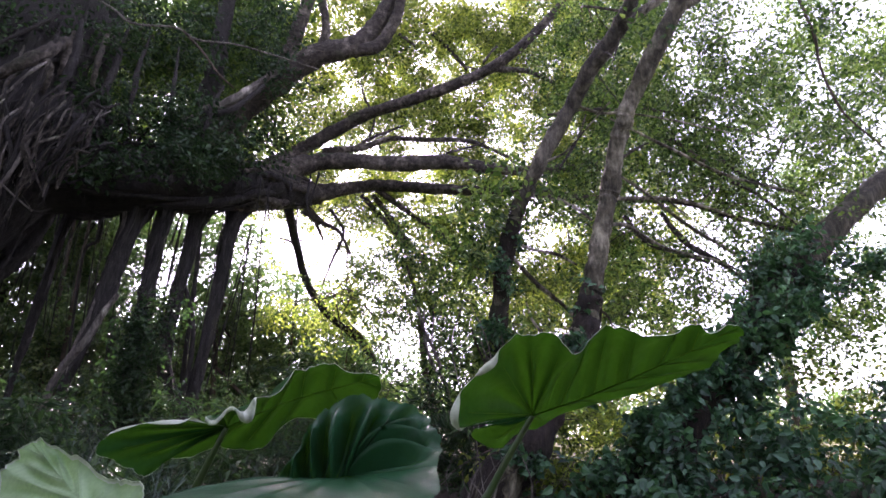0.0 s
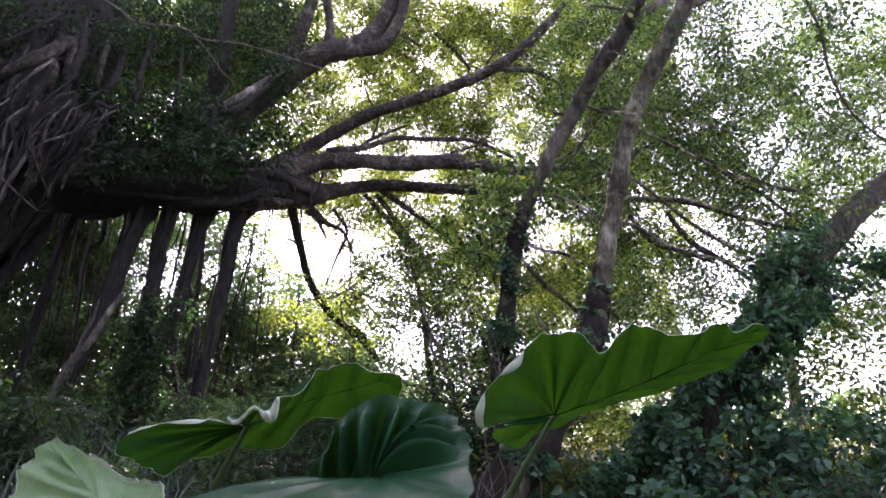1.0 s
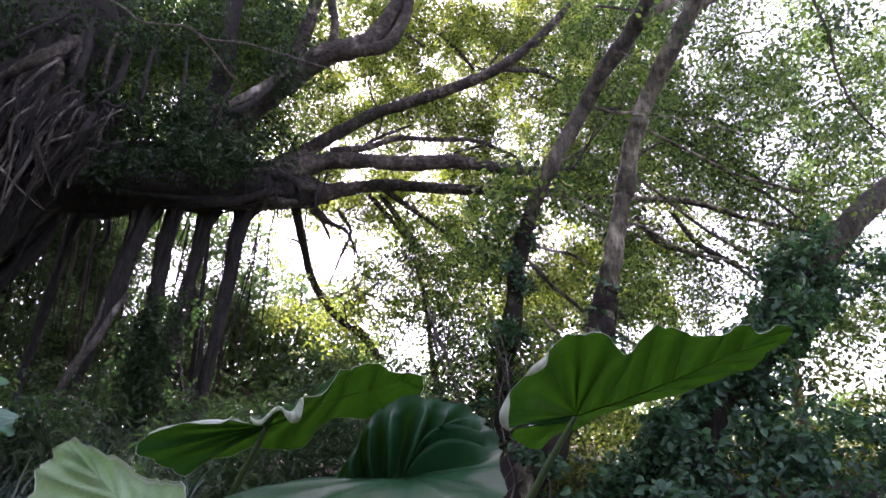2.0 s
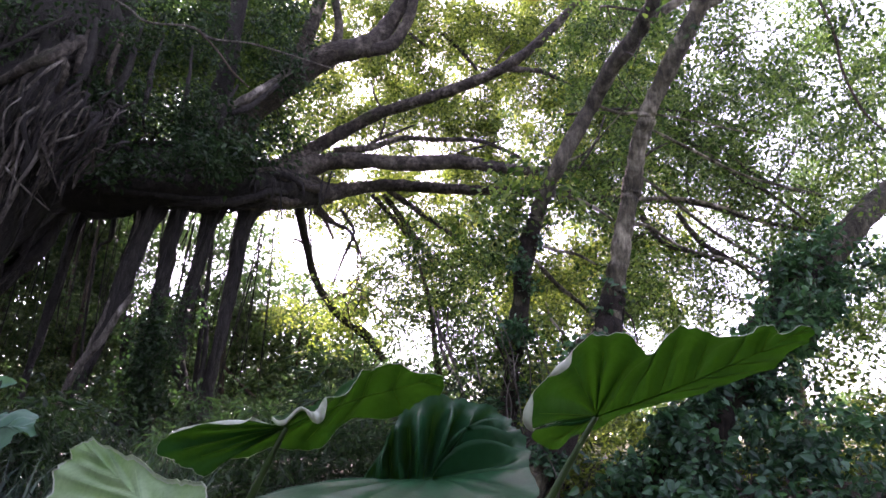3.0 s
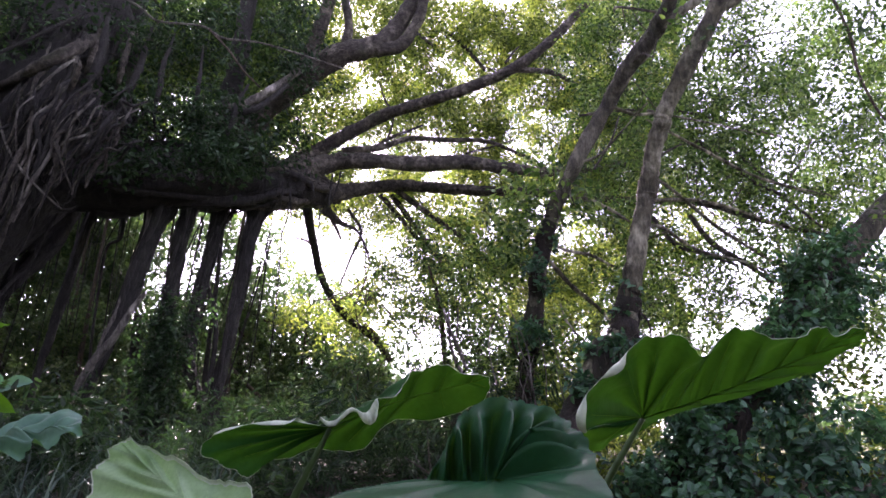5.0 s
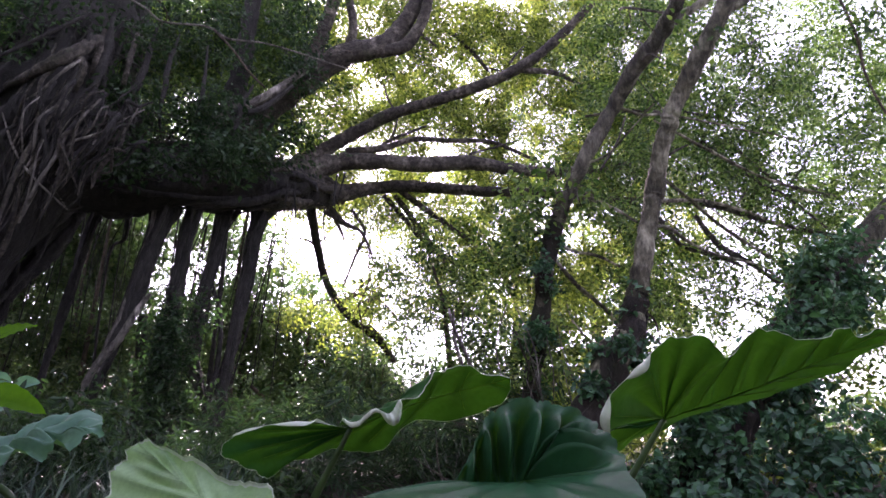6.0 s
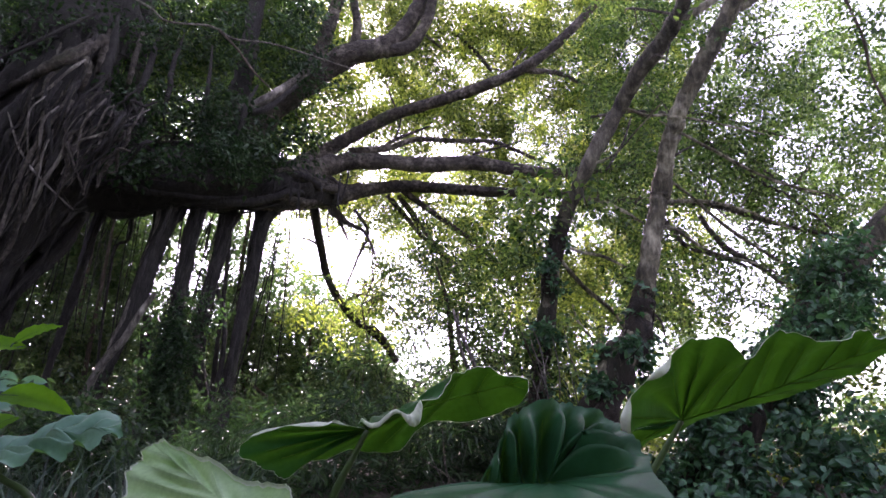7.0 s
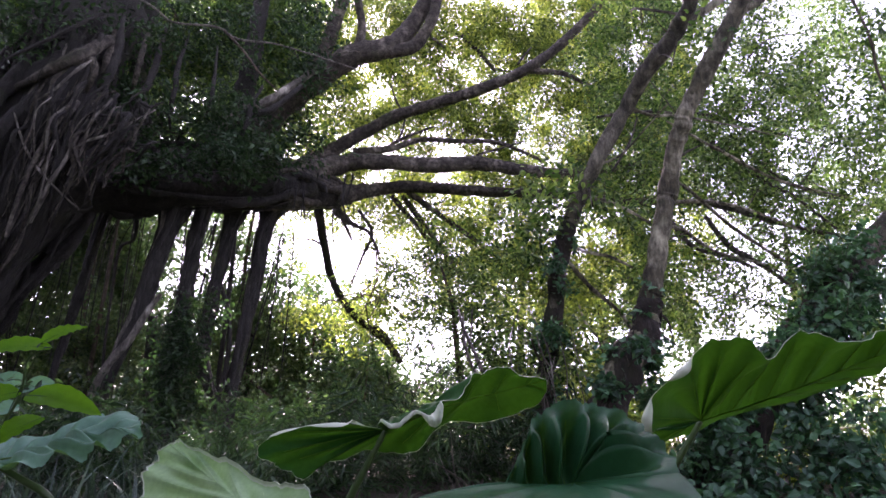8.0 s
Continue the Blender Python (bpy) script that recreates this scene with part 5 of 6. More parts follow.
for k in range(22):
    a = Vector((0.3 + fibre.uniform(-0.3, 0.6), 4.7 + fibre.uniform(-0.25, 0.25), 0.1))
    b = a + Vector((fibre.uniform(-0.5, 0.6), fibre.uniform(-0.2, 0.2), fibre.uniform(0.35, 0.85)))
    r = fibre.choice((0.003, 0.004, 0.006, 0.009))
    stem("twig", [(*a, r), (*(a.lerp(b, 0.5) + Vector((fibre.uniform(-0.12, 0.12), 0, fibre.uniform(-0.05, 0.1)))), r * 0.8), (*b, r * 0.4)], bark_pale if k % 3 else bark_brown, twig_tangle, per=5, sides=5)

ivy_bush = thing("ivy_bush", "broad bank of dark glossy ivy leaves", "bush", (2.735, 4.900, 0.084))
foliage(ivy_bush, [
    ((2.691, 5.000, 0.863), (0.9, 0.4, 0.3), 1.5), ((3.477, 5.200, 0.979), (0.6, 0.4, 0.2), 0.6), ((2.103, 4.700, 0.510), (0.7, 0.35, 0.35), 1.6), ((3.016, 4.700, 0.513), (0.7, 0.35, 0.35), 1.4),
    ((2.387, 4.500, 0.378), (0.9, 0.3, 0.22), 1.4), ((3.249, 4.600, 0.409), (0.7, 0.3, 0.3), 1.3), ((2.696, 4.200, 0.337), (0.8, 0.25, 0.2), 1.6), ((1.887, 4.200, 0.318), (0.7, 0.25, 0.2), 1.6), ((1.228, 4.550, 0.370), (0.4, 0.25, 0.2), 1.4),
    ((3.479, 5.000, 0.701), (0.4, 0.3, 0.35), 1.4), ((3.866, 5.500, 1.087), (0.5, 0.3, 0.3), 0.8), ((2.226, 4.750, 0.636), (0.4, 0.2, 0.16), 2.0), ((1.939, 4.900, 0.729), (0.3, 0.2, 0.2), 1.6), ((2.493, 4.600, 0.588), (0.3, 0.2, 0.16), 1.2),
], leaf_ivy, (0.078, 0.052), count=16, reach=0.3, clump=0.16, fine=True, dense=0.82, name="leaves")
dark_bush = thing("evergreen_shrub", "tall dark shrub of small leaves against the sky", "bush", (0.067, 8.600, -0.022))
stem("stem", [(0.069, 8.600, -0.220, 0.0707), (0.132, 8.600, 0.938, 0.0589), (-0.026, 8.600, 1.815, 0.0455), (-0.109, 8.500, 2.567, 0.0308), (-0.268, 8.400, 3.098, 0.0155)], bark_twig, dark_bush, per=5, sides=8)
stem("stem", [(0.351, 8.500, -0.208, 0.0559), (0.310, 7.600, 1.234, 0.0264), (0.110, 7.500, 1.647, 0.0232), (0.020, 7.500, 1.945, 0.0168), (0.003, 7.500, 2.286, 0.0102)], bark_pale, dark_bush, per=5, sides=8)
foliage(dark_bush, [
    ((-0.107, 8.400, 2.702), (0.75, 0.6, 0.55), 1.4), ((0.511, 8.600, 2.910), (0.6, 0.6, 0.7), 1.0), ((0.277, 8.400, 1.645), (0.75, 0.6, 0.6), 1.4), ((-0.518, 8.600, 3.153), (0.45, 0.5, 0.3), 0.7), ((-0.809, 8.900, 3.168), (0.4, 0.4, 0.5), 0.5), ((-0.585, 8.900, 2.266), (0.3, 0.4, 0.35), 0.6), ((0.568, 8.200, 1.912), (0.6, 0.5, 0.6), 1.4),
], leaf_canopy, (0.062, 0.036), dense=0.95, name="leaves")
for line in ([(-0.059, 7.200, 2.262, 0.0126), (0.008, 7.250, 2.041, 0.0189), (0.127, 7.300, 1.790, 0.0221), (0.219, 7.350, 1.572, 0.0221)], [(0.118, 7.600, 2.346, 0.0100), (0.113, 7.650, 2.113, 0.0100), (0.094, 7.700, 1.914, 0.0067)]):
    stem("stem", line, bark_pale, dark_bush, per=5, sides=6)
hedge = thing("evergreen_shrub", "dense dark undergrowth behind the hanging roots", "bush", (-4.298, 9.800, -0.147))
# the lighter distance colour stands in for backlight on this undergrowth
foliage(hedge, [
    ((-5.401, 9.500, 1.086), (1.6, 0.5, 0.6), 2.4), ((-3.796, 9.800, 1.027), (1.4, 0.5, 0.5), 2.4), ((-2.406, 10.000, 0.879), (1.2, 0.5, 0.4), 2.0), ((-5.273, 10.200, 2.252), (1.6, 0.5, 0.7), 1.3), ((-6.562, 9.800, 2.270), (1.0, 0.5, 0.8), 1.5), ((-1.210, 10.000, 0.805), (1.2, 0.5, 0.4), 1.6),
], leaf_far_hazed, (0.08, 0.05), name="leaves")
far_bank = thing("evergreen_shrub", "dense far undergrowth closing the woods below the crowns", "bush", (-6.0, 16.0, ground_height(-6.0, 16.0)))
foliage(far_bank, [((-12.8 + 0.75 * i, 16.0 + 0.9 * (i % 3), 1.3 + (0.6 if i < 10 else 0.25 if i < 16 else 0.0)), (1.2, 0.5, 1.1 if i < 16 else 0.8), 2.0 if i < 16 else 1.0) for i in range(34)], leaf_far_hazed, (0.16, 0.1), name="leaves", count=22, reach=0.5)
low_bush = thing("narrow_leaved_shrub", "low dark shrub of narrow pointed leaves", "bush", (-0.599, 5.500, 0.249))
foliage(low_bush, [
    ((-1.323, 5.200, 0.516), (0.8, 0.5, 0.4), 2.2), ((-0.484, 5.600, 0.640), (0.9, 0.5, 0.5), 2.2), ((0.400, 6.000, 0.786), (0.6, 0.5, 0.4), 1.8), ((-1.220, 6.400, 0.883), (0.8, 0.5, 0.3), 1.5), ((-0.076, 6.500, 0.671), (0.6, 0.3, 0.35), 1.5), ((0.452, 6.800, 0.811), (0.5, 0.3, 0.4), 1.0),
], leaf_dark, (0.11, 0.02), count=20, name="leaves")
mid_bush = thing("twiggy_shrub", "sparse twiggy shrub with leaves coloured as sunlit", "bush", (1.905, 7.600, -0.103))
# sunlit leaf colour used here to brighten the shrub
foliage(mid_bush, [
    ((1.522, 8.000, 1.616), (0.6, 0.4, 0.8), 1.0), ((1.366, 7.000, 0.915), (0.5, 0.4, 0.4), 1.0),
    ((3.351, 6.600, 1.012), (0.8, 0.4, 0.35), 0.6), ((4.288, 6.600, 0.851), (0.8, 0.4, 0.4), 0.9), ((4.953, 6.600, 0.799), (0.6, 0.4, 0.5), 0.9), ((3.881, 6.200, 0.492), (1.0, 0.4, 0.3), 1.2), ((2.867, 5.700, 0.732), (0.45, 0.25, 0.22), 1.10), ((3.329, 6.600, 0.624), (0.6, 0.3, 0.3), 0.83),
    ((1.941, 6.400, 0.376), (1.0, 0.6, 0.35), 0.99), ((1.100, 5.600, 0.350), (0.6, 0.3, 0.3), 1.2), ((0.700, 5.300, 0.300), (0.4, 0.25, 0.25), 1.0), ((1.450, 5.300, 0.250), (0.4, 0.25, 0.25), 1.0), ((1.160, 6.600, 0.310), (0.8, 0.6, 0.35), 0.99),
    ((1.963, 7.600, 0.796), (1.0, 0.6, 0.6), 0.61), ((2.855, 8.200, 1.490), (0.9, 0.6, 0.4), 0.6), ((1.269, 7.600, 1.301), (0.6, 0.5, 0.7), 0.8), ((1.713, 8.400, 2.397), (0.6, 0.5, 0.5), 0.5),
], leaf_sunlit, (0.066, 0.038), dense=1.3, name="leaves")

# ---- woods behind ----
WOODS = (
    ((-7.491, 10.800, -0.255), 5.6, 0.14, 2.3), ((-6.931, 11.500, -0.312), 5.6, 0.16, 2.2), ((-6.398, 12.500, -0.394), 5.6, 0.15, 1.9), ((-5.155, 13.000, -0.429), 5.2, 0.14, 1.4), ((-4.148, 13.200, -0.440), 3.2, 0.1, 1.3), ((-3.477, 14.000, -0.505), 3.4, 0.12, 1.2),
    ((-2.528, 14.500, -0.542), 2.0, 0.12, 1.2), ((-1.012, 15.000, -0.575), 1.6, 0.12, 1.2), ((1.358, 14.000, -0.473), 4.6, 0.14, 0.8), ((3.553, 14.500, -0.501), 5.0, 0.15, 0.7), ((5.504, 14.000, -0.445), 4.0, 0.14, 0.6), ((7.420, 13.500, -0.389), 5.0, 0.15, 0.4),
)
for foot, tall, thick, full in WOODS:
    f = Vector(foot)
    f.z = ground_height(f.x, f.y)
    tr = thing("woodland_tree", "distant slender tree, its leaves lightened for haze", "tree", f, "trees behind the banyan")
    lean = web.uniform(-0.3, 0.3)
    stem("trunk", [(f.x, f.y, f.z - 0.2, thick), (f.x + lean * 0.4, f.y, f.z + tall * 0.4, thick * 0.7), (f.x + lean, f.y + 0.1, f.z + tall * 0.75, thick * 0.4), (f.x + lean * 1.5, f.y, f.z + tall, 0.02)], bark_brown, tr, per=5, sides=8)
    ms = []
    for k in range(8):
        h = tall * (0.1 + 0.115 * k)
        ms.append(((f.x + lean * h / tall + web.uniform(-0.8, 0.8), f.y + web.uniform(-0.5, 0.5), f.z + h), (1.1, 0.7, 0.6), full))
        b = Vector(ms[-1][0])
        stem("branch", [(f.x + lean * 0.5 * h / tall, f.y, f.z + h * 0.75, thick * 0.3), ((f.x + b.x) / 2, (f.y + b.y) / 2, f.z + h * 0.93, thick * 0.2), (*b, 0.01)], bark_trunk, tr, per=4, sides=6)
    foliage(tr, ms, leaf_far_hazed, (0.1, 0.062), count=22, reach=0.5)

slender = thing("slender_tree", "thin dark tree with a crooked side branch", "tree", (-3.785, 11.800, -0.314), "trees behind the banyan")
stem("trunk", [(-3.834, 11.800, -0.495, 0.0582), (-3.998, 12.000, 1.004, 0.0564), (-4.118, 12.200, 2.249, 0.0537), (-4.230, 12.400, 3.499, 0.0505), (-4.250, 12.500, 4.707, 0.0407), (-4.173, 12.600, 6.000, 0.0241)], bark_twig, slender, per=5, sides=8)
stem("branch", [(-4.250, 12.400, 3.476, 0.0449), (-3.962, 12.400, 3.294, 0.0447), (-3.699, 12.400, 3.114, 0.0445), (-3.405, 12.400, 3.058, 0.0389), (-3.051, 12.400, 3.082, 0.0222)], bark_twig, slender, per=5, sides=7)
stem("branch", [(-4.134, 12.200, 2.196, 0.0322), (-3.631, 12.000, 1.759, 0.0365), (-3.123, 11.800, 1.374, 0.0356), (-2.581, 11.600, 0.904, 0.0296)], bark_twig, slender, per=5, sides=7)
stem("branch", [(-4.242, 12.400, 3.613, 0.0338), (-3.998, 12.300, 2.861, 0.0274), (-3.817, 12.300, 2.696, 0.0219)], bark_twig, slender, per=5, sides=6)
foliage(slender, [((-3.574, 12.400, 2.713), (0.6, 0.4, 0.5), 0.9), ((-3.110, 12.600, 3.199), (0.4, 0.4, 0.3), 0.6), ((-3.334, 12.500, 2.737), (0.9, 0.5, 0.5), 1.4), ((-3.752, 12.500, 3.069), (0.5, 0.4, 0.3), 0.9), ((-2.567, 12.500, 2.034), (0.9, 0.5, 0.4), 1.6)], leaf_far_hazed, (0.1, 0.06), branches=0)
for u, (a, b) in enumerate((((-2.959, 13.000, -0.416), 4.2), ((-2.436, 13.500, -0.457), 3.6), ((-1.886, 13.200, -0.429), 3.0), ((-6.009, 10.000, -0.166), 5.5), ((-5.522, 9.600, -0.129), 5.5))):
    pole = thing("slender_tree", "thin straight dark stem of a young tree", "tree", a, "trees behind the banyan")
    stem("trunk", [(a[0], a[1], a[2], 0.045), (a[0] + 0.05, a[1], a[2] + b * 0.5, 0.035), (a[0] + 0.12, a[1], a[2] + b, 0.012)], bark_twig, pole, per=5, sides=7)

# ---- unseen plain trees added behind and beside the path, closing off sky light ----
closing = thing("woodland_tree", "unseen leafy tree added to close the clearing and block light", "tree", (0, -5.0, 0), "trees round the clearing")
stem("trunk", [(0, -5.0, -0.2, 0.2), (0.1, -5.0, 2.0, 0.16), (0.0, -5.1, 4.0, 0.1), (0.1, -5.0, 5.6, 0.03)], bark_trunk, closing, per=4, sides=8)
foliage(closing, [((rng.uniform(-1, 1), -5 + rng.uniform(-0.6, 0.6), 0.5 + 0.75 * k), (1.8, 1.1, 0.8), 2.4) for k in range(7)], leaf_canopy, (0.4, 0.23), count=10, reach=1.0)
for x, y, a in ((-2.8, -5.4, 40), (3.0, -5.6, 120), (-5.6, -3.6, 80), (6.2, -4.4, 250), (-8.2, 0.6, 260), (-8.8, 4.2, 20), (9.0, -0.5, 310), (9.6, 5.5, 160), (-9.5, 8.5, 60)):
    copy_thing(closing, pose(x, y, 0, 0, 0, a))

# ---- elephant-ear plants ----
def stalk(plant, points):
    stem("leaf_stalk", points, stalk_green, plant, per=8, sides=10, lump=0.03)

taro = thing("elephant_ear_plant", "elephant-ear plant with huge rippled green leaves on thick stalks", "plant", (0.2, 1.75, 0.0), "elephant-ear plants")
blade(taro, [(0.515, 1.800, 0.822), (0.670, 1.740, 0.874), (0.810, 1.680, 0.932), (0.930, 1.620, 0.987), (1.032, 1.555, 1.040)],
      [(0.500, 1.790, 0.817), (0.390, 1.690, 0.800), (0.296, 1.605, 0.787), (0.300, 1.550, 0.860), (0.375, 1.530, 0.930), (0.432, 1.490, 1.001), (0.480, 1.495, 0.994), (0.530, 1.502, 1.006), (0.578, 1.520, 0.966), (0.612, 1.520, 0.966), (0.650, 1.512, 1.012), (0.672, 1.507, 1.030), (0.705, 1.503, 1.020), (0.750, 1.495, 0.999), (0.840, 1.520, 1.012), (0.880, 1.540, 1.032), (0.915, 1.548, 1.034), (0.950, 1.550, 1.022), (0.995, 1.552, 1.040), (1.032, 1.555, 1.040)],
      [(0.505, 1.810, 0.815), (0.430, 1.860, 0.800), (0.350, 1.910, 0.778), (0.430, 2.030, 0.735), (0.505, 1.980, 0.778), (0.585, 1.930, 0.816), (0.735, 1.880, 0.864), (0.880, 1.830, 0.906), (0.990, 1.790, 0.942), (1.020, 1.750, 0.965), (1.040, 1.640, 1.003), (1.050, 1.590, 1.026), (1.032, 1.555, 1.040)],
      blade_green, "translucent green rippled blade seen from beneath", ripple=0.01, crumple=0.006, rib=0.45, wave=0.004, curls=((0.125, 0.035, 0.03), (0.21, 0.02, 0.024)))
stalk(taro, [(0.515, 1.800, 0.819, 0.0070), (0.460, 1.820, 0.730, 0.0093), (0.390, 1.850, 0.608, 0.0116), (0.290, 1.850, 0.434, 0.0167), (0.22, 1.76, 0.0, 0.03)])
blade(taro, [(-0.094, 1.310, 0.663), (-0.041, 1.313, 0.665), (0.011, 1.316, 0.669), (0.053, 1.320, 0.673)],
      [(-0.105, 1.300, 0.660), (-0.170, 1.300, 0.650), (-0.223, 1.260, 0.648), (-0.326, 1.200, 0.637), (-0.230, 1.100, 0.619), (-0.107, 1.050, 0.620), (0.024, 1.050, 0.625), (0.170, 1.060, 0.627), (0.240, 1.130, 0.655), (0.247, 1.240, 0.698)],
      [(-0.094, 1.310, 0.667), (-0.064, 1.330, 0.713), (-0.040, 1.350, 0.756), (-0.019, 1.370, 0.798), (0.019, 1.375, 0.824), (0.084, 1.390, 0.835), (0.123, 1.400, 0.833), (0.162, 1.410, 0.818), (0.207, 1.410, 0.809), (0.226, 1.380, 0.774), (0.240, 1.340, 0.754), (0.250, 1.290, 0.729), (0.247, 1.240, 0.698)],
      blade_waxy, "dark green pleated blade with waxy sheen", ripple=0.06, near_ripple=0.04, veins=9, crumple=0.0015, fan=-0.45, pleat=0.6, rib=0.6)
stalk(taro, [(0.053, 1.320, 0.670, 0.0083), (0.03, 1.380, 0.567, 0.0107), (-0.019, 1.500, 0.411, 0.0151), (0.16, 1.7, 0.0, 0.03)])
taro_2 = thing("elephant_ear_plant", "elephant-ear plant with one folded and one pale leaf", "plant", (-0.75, 2.0, 0.0), "elephant-ear plants")
blade(taro_2, [(-0.392, 1.880, 0.789), (-0.297, 1.850, 0.825), (-0.196, 1.820, 0.861), (-0.064, 1.800, 0.896), (0.074, 1.760, 0.928)],
      [(-0.397, 1.860, 0.795), (-0.402, 1.760, 0.800), (-0.370, 1.660, 0.806), (-0.295, 1.600, 0.820), (-0.249, 1.580, 0.830), (-0.202, 1.600, 0.861), (-0.142, 1.640, 0.918), (-0.112, 1.660, 0.941), (-0.014, 1.700, 0.939), (0.074, 1.760, 0.928)],
      [(-0.401, 1.880, 0.790), (-0.542, 1.820, 0.808), (-0.667, 1.830, 0.784), (-0.728, 1.840, 0.752), (-0.741, 1.850, 0.716), (-0.707, 1.870, 0.698), (-0.679, 1.890, 0.674), (-0.631, 1.910, 0.664), (-0.595, 1.930, 0.673), (-0.563, 1.950, 0.696), (-0.513, 1.970, 0.719), (-0.457, 2.000, 0.730), (-0.382, 1.980, 0.726), (-0.310, 1.960, 0.741), (-0.224, 1.940, 0.805), (-0.136, 1.920, 0.821), (0.018, 1.860, 0.856), (0.070, 1.800, 0.894), (0.074, 1.760, 0.928)],
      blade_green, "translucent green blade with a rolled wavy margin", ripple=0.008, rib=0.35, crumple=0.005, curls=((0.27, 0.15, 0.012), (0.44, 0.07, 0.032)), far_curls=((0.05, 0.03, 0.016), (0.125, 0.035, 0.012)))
stalk(taro_2, [(-0.392, 1.880, 0.785, 0.0075), (-0.436, 1.900, 0.702, 0.0100), (-0.504, 1.950, 0.573, 0.0135), (-0.566, 2.000, 0.396, 0.0201), (-0.72, 2.0, 0.0, 0.03)])
blade(taro_2, [(-0.672, 1.750, 0.531), (-0.780, 1.850, 0.579), (-0.939, 2.000, 0.647), (-1.134, 2.150, 0.742)],
      [(-0.683, 1.750, 0.517), (-0.869, 1.800, 0.482), (-1.120, 2.000, 0.540), (-1.172, 2.100, 0.624), (-1.161, 2.130, 0.690), (-1.134, 2.150, 0.742)],
      [(-0.645, 1.720, 0.524), (-0.513, 1.720, 0.535), (-0.581, 1.800, 0.587), (-0.631, 1.850, 0.610), (-0.749, 1.920, 0.626), (-0.872, 2.000, 0.667), (-1.013, 2.100, 0.717), (-1.090, 2.140, 0.733), (-1.134, 2.150, 0.742)],
      blade_pale, "pale green blade with sky sheen painted on its rim", ripple=0.006, veins=7, rib=0.45, crumple=0.008, curls=((0.7, 0.4, 0.006),), far_curls=((0.6, 0.45, 0.015),))
stalk(taro_2, [(-0.672, 1.750, 0.528, 0.0098), (-0.743, 1.850, 0.419, 0.0140), (-0.799, 1.950, 0.285, 0.0193), (-0.78, 2.02, 0.0, 0.03)])
taro_3 = thing("elephant_ear_plant", "young elephant-ear plant with blue-green crumpled leaves", "plant", (-1.5, 1.9, 0.0), "elephant-ear plants")
blade(taro_3, [(-1.462, 1.750, 0.694), (-1.328, 1.750, 0.718), (-1.204, 1.740, 0.755), (-1.045, 1.720, 0.792)],
      [(-1.470, 1.740, 0.690), (-1.515, 1.680, 0.674), (-1.398, 1.620, 0.669), (-1.272, 1.640, 0.694), (-1.186, 1.660, 0.723), (-1.122, 1.670, 0.753), (-1.050, 1.690, 0.759), (-1.045, 1.720, 0.792)],
      [(-1.492, 1.770, 0.698), (-1.632, 1.850, 0.714), (-1.570, 1.900, 0.722), (-1.449, 1.920, 0.732), (-1.338, 1.920, 0.779), (-1.264, 1.900, 0.802), (-1.188, 1.860, 0.822), (-1.100, 1.800, 0.809), (-1.045, 1.720, 0.792)],
      blade_teal, "blue-green crumpled blade", ripple=0.012, wave=0.018, rib=0.5, crumple=0.032)
stalk(taro_3, [(-1.462, 1.750, 0.692, 0.0077), (-1.378, 1.780, 0.643, 0.0093), (-1.312, 1.820, 0.582, 0.0126), (-1.294, 1.900, 0.412, 0.0192), (-1.4, 1.92, 0.0, 0.025)])

# ---- sapling ----
sapling = thing("sapling", "young sapling with thin bright green leaves", "plant", (-1.35, 1.25, 0.0))
stem("stem", [(-1.35, 1.25, 0.0, 0.006), (-1.152, 1.250, 0.618, 0.0044), (-1.104, 1.220, 0.745, 0.0033), (-1.059, 1.200, 0.831, 0.0028), (-1.045, 1.180, 0.895, 0.0022), (-1.018, 1.170, 0.917, 0.0017)], stalk_green, sapling, per=6, sides=7, lump=0.03)


def ovate(plant, foot, tip, width, material, label=""):
    """A small pointed leaf from its foot to its tip, folded along the midrib."""
    a, b = np.array(foot), np.array(tip)
    way = (b - a) / np.linalg.norm(b - a)
    side = np.cross(way, (0.1, -0.85, 0.75))
    side /= np.linalg.norm(side)
    up = np.cross(side, way)
    size = np.linalg.norm(b - a)
    n, verts = 12, []
    for j in range(n + 1):
        s = j / n
        w = width * (math.sin(math.pi * s ** 0.75) ** 0.72 if 0 < s < 1 else 0.0) * 0.5 + 0.0005
        c = a + (b - a) * s + up * 0.08 * size * math.sin(math.pi * s)
        for t in (-1, -0.5, 0, 0.5, 1):
            verts.append(c + side * w * t + up * (abs(t) * w * 0.3 + 0.002 * math.sin(s * 40) * abs(t)))
    quads = [(j * 5 + i, j * 5 + i + 1, j * 5 + i + 6, j * 5 + i + 5) for j in range(n) for i in range(4)]
    ob = mesh_from("leaf", verts, quads, material, plant, label)
    stem("midrib", [(*(a + (b - a) * s + up * (0.08 * size * math.sin(math.pi * s) - 0.001)), 0.0018 * (1.1 - s)) for s in (0, 0.25, 0.5, 0.75, 1)], vein_green, ob, per=3, sides=5, lump=0.0)


ovate(sapling, (-1.011, 1.200, 0.926), (-1.103, 1.120, 0.900), 0.05, blade_young)
ovate(sapling, (-1.025, 1.180, 0.931), (-0.976, 1.250, 0.978), 0.036, blade_young, "yellowish young leaf")
ovate(sapling, (-1.047, 1.200, 0.831), (-0.865, 1.150, 0.792), 0.058, blade_young)
ovate(sapling, (-1.033, 1.250, 0.792), (-1.074, 1.150, 0.723), 0.052, blade_young)
ovate(sapling, (-1.057, 1.200, 0.839), (-1.108, 1.150, 0.804), 0.055, blade_young)
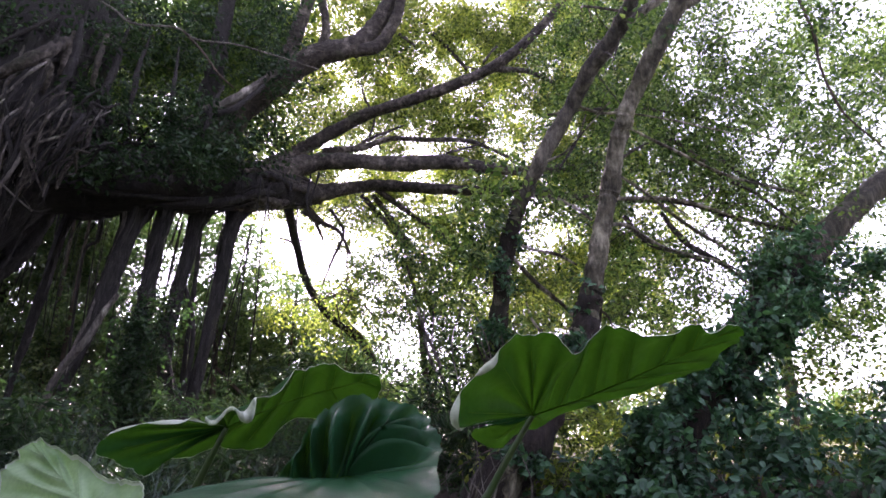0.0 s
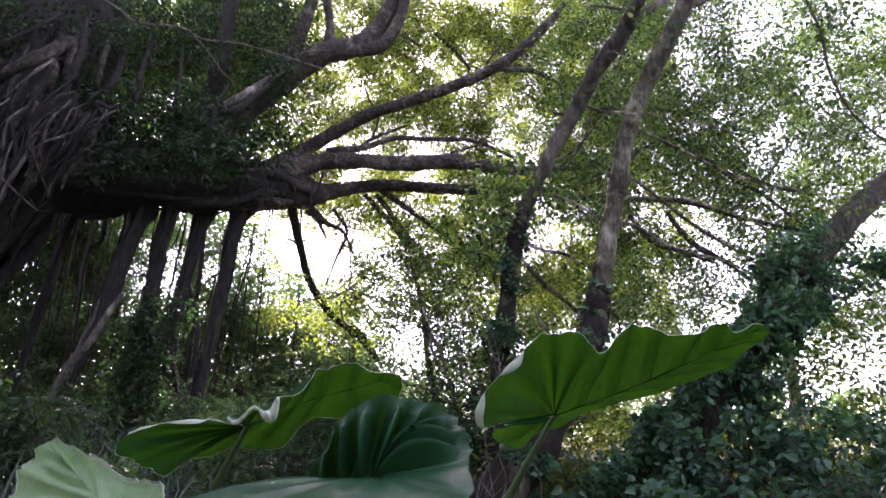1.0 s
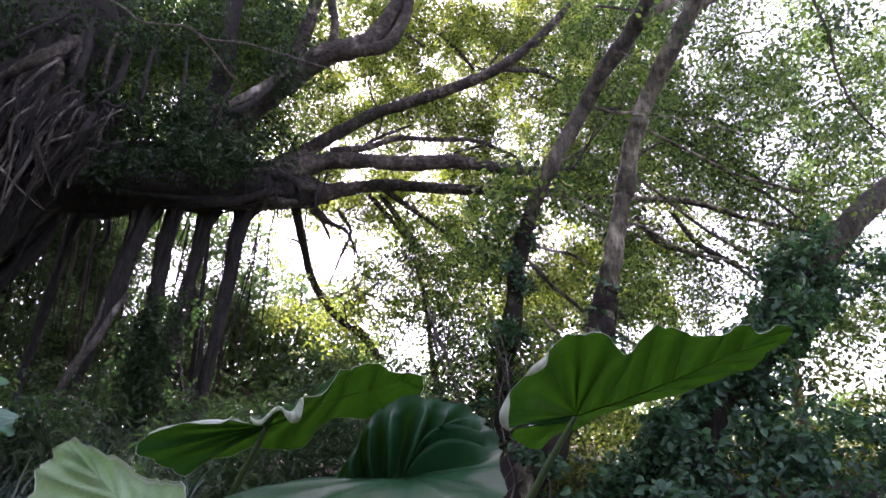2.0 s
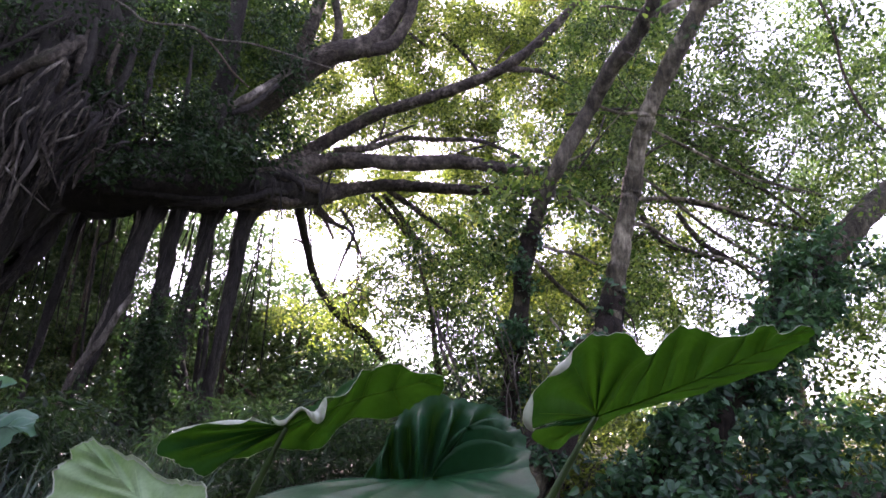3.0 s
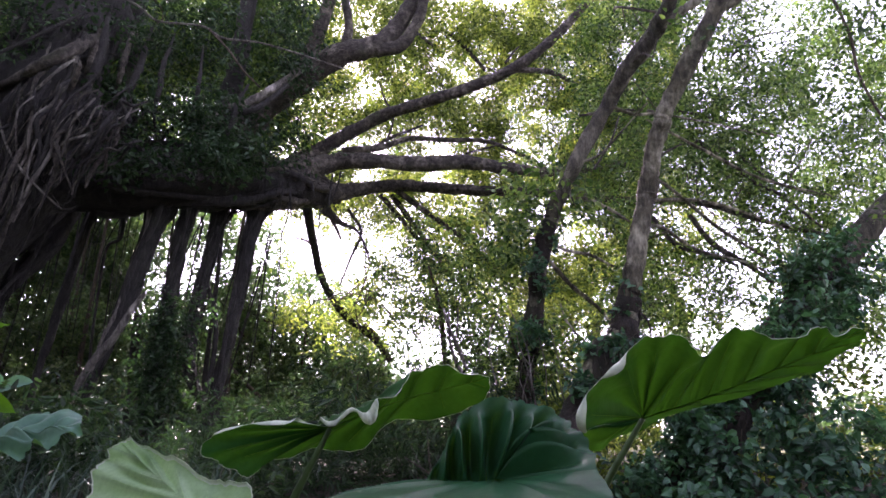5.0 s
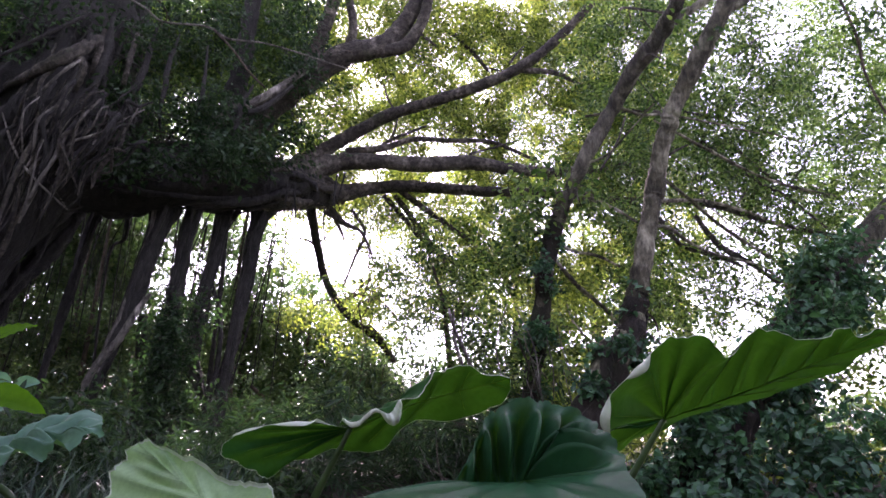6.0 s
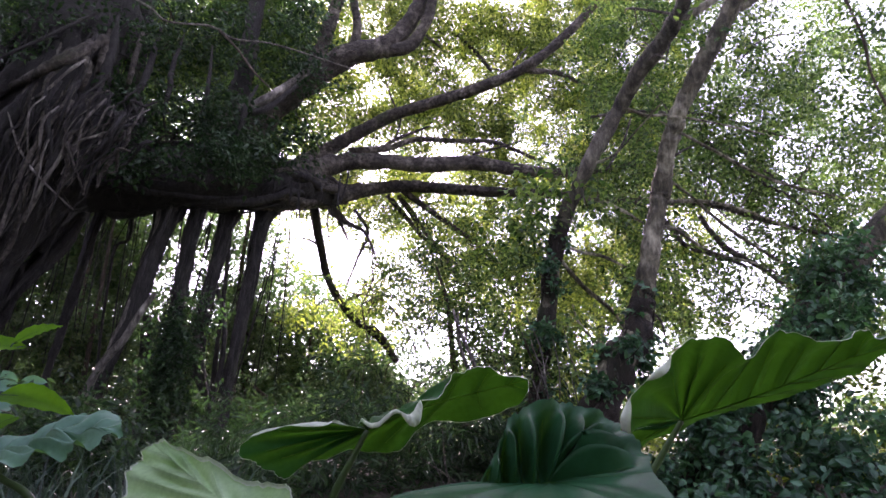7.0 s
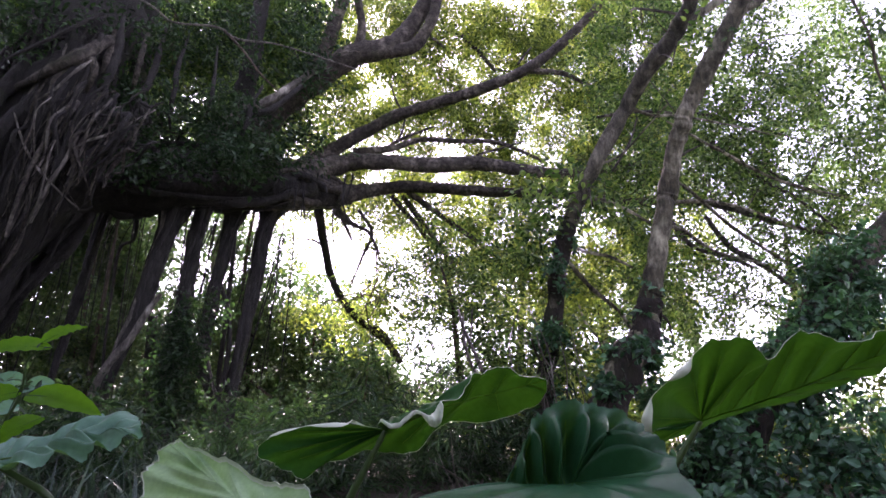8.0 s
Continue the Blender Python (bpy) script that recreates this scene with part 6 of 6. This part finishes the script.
for a, b in (((-1.018, 1.170, 0.917, 0.0011), (-1.011, 1.200, 0.926, 0.0011)), ((-1.027, 1.170, 0.914, 0.0011), (-1.025, 1.180, 0.931, 0.0011)), ((-1.061, 1.200, 0.815, 0.0011), (-1.047, 1.200, 0.831, 0.0011)), ((-1.083, 1.210, 0.783, 0.0011), (-1.033, 1.250, 0.792, 0.0012))):
    stem("twig", [a, tuple((np.array(a) + np.array(b)) / 2 + (0, 0, 0.003, 0)), b], stalk_green, sapling, per=3, sides=5, lump=0.0)
seedling = thing("broadleaf_weed", "low weed with broad blue-green leaves in the grass", "plant", (-3.369, 4.900, 0.439))
for foot, tip, w in (((-3.423, 4.900, 1.118), (-3.185, 4.900, 1.179), 0.16), ((-3.416, 4.900, 1.126), (-3.699, 4.900, 1.200), 0.2), ((-3.353, 4.800, 0.996), (-3.465, 4.700, 0.929), 0.16)):
    ovate(seedling, foot, tip, w, blade_teal)
    stem("stalk", [(*foot, 0.006), (foot[0] - 0.02, foot[1], foot[2] - 0.3, 0.008), (seedling.location.x, seedling.location.y, seedling.location.z - 0.2, 0.01)], stalk_green, seedling, per=4, sides=6, lump=0.05)

# ---- grass and low growth ----
grass = thing("undergrowth", "tangled pale grass and low weeds on the forest floor", "grass", (-2.5, 4.5, 0.2), kind="stuff")
vs, qs, n = [], [], 0
for k in range(2600):
    y = web.uniform(2.6, 8.5)
    x = web.uniform(-0.8 * y - 0.6, -0.34 * y)
    z = ground_height(x, y) - 0.02
    tall, bend, a, w = web.uniform(0.2, 0.75), web.uniform(0.15, 0.75), web.uniform(0, 6.28), web.choice((0.005, 0.007, 0.011, 0.016))
    d, s = Vector((math.cos(a), math.sin(a), 0)), Vector((-math.sin(a), math.cos(a), 0))
    for j in range(5):
        t = j / 4
        c = Vector((x, y, z)) + d * bend * t * t + Vector((0, 0, tall * (t - 0.35 * t * t * bend * 2)))
        vs += [c - s * w * (1 - t * 0.9), c + s * w * (1 - t * 0.9)]
    qs += [(n + 2 * j, n + 2 * j + 1, n + 2 * j + 3, n + 2 * j + 2) for j in range(4)]
    n += 10
mesh_from("grass_blades", vs, qs, leaf_grass, grass, "", "stuff")
foliage(grass, [((-2.931, 4.500, 0.683), (1.0, 0.8, 0.25), 1.2), ((-2.325, 5.500, 0.505), (1.2, 0.8, 0.22), 1.2), ((-3.883, 6.300, 0.660), (1.4, 0.7, 0.2), 1.0), ((-3.4, 5.0, 0.72), (1.0, 0.6, 0.25), 1.2), ((-1.6, 4.6, 0.45), (0.7, 0.6, 0.22), 1.6)],
        leaf_dark, (0.09, 0.034), count=14, reach=0.3, name="weed_leaves", fine=True)
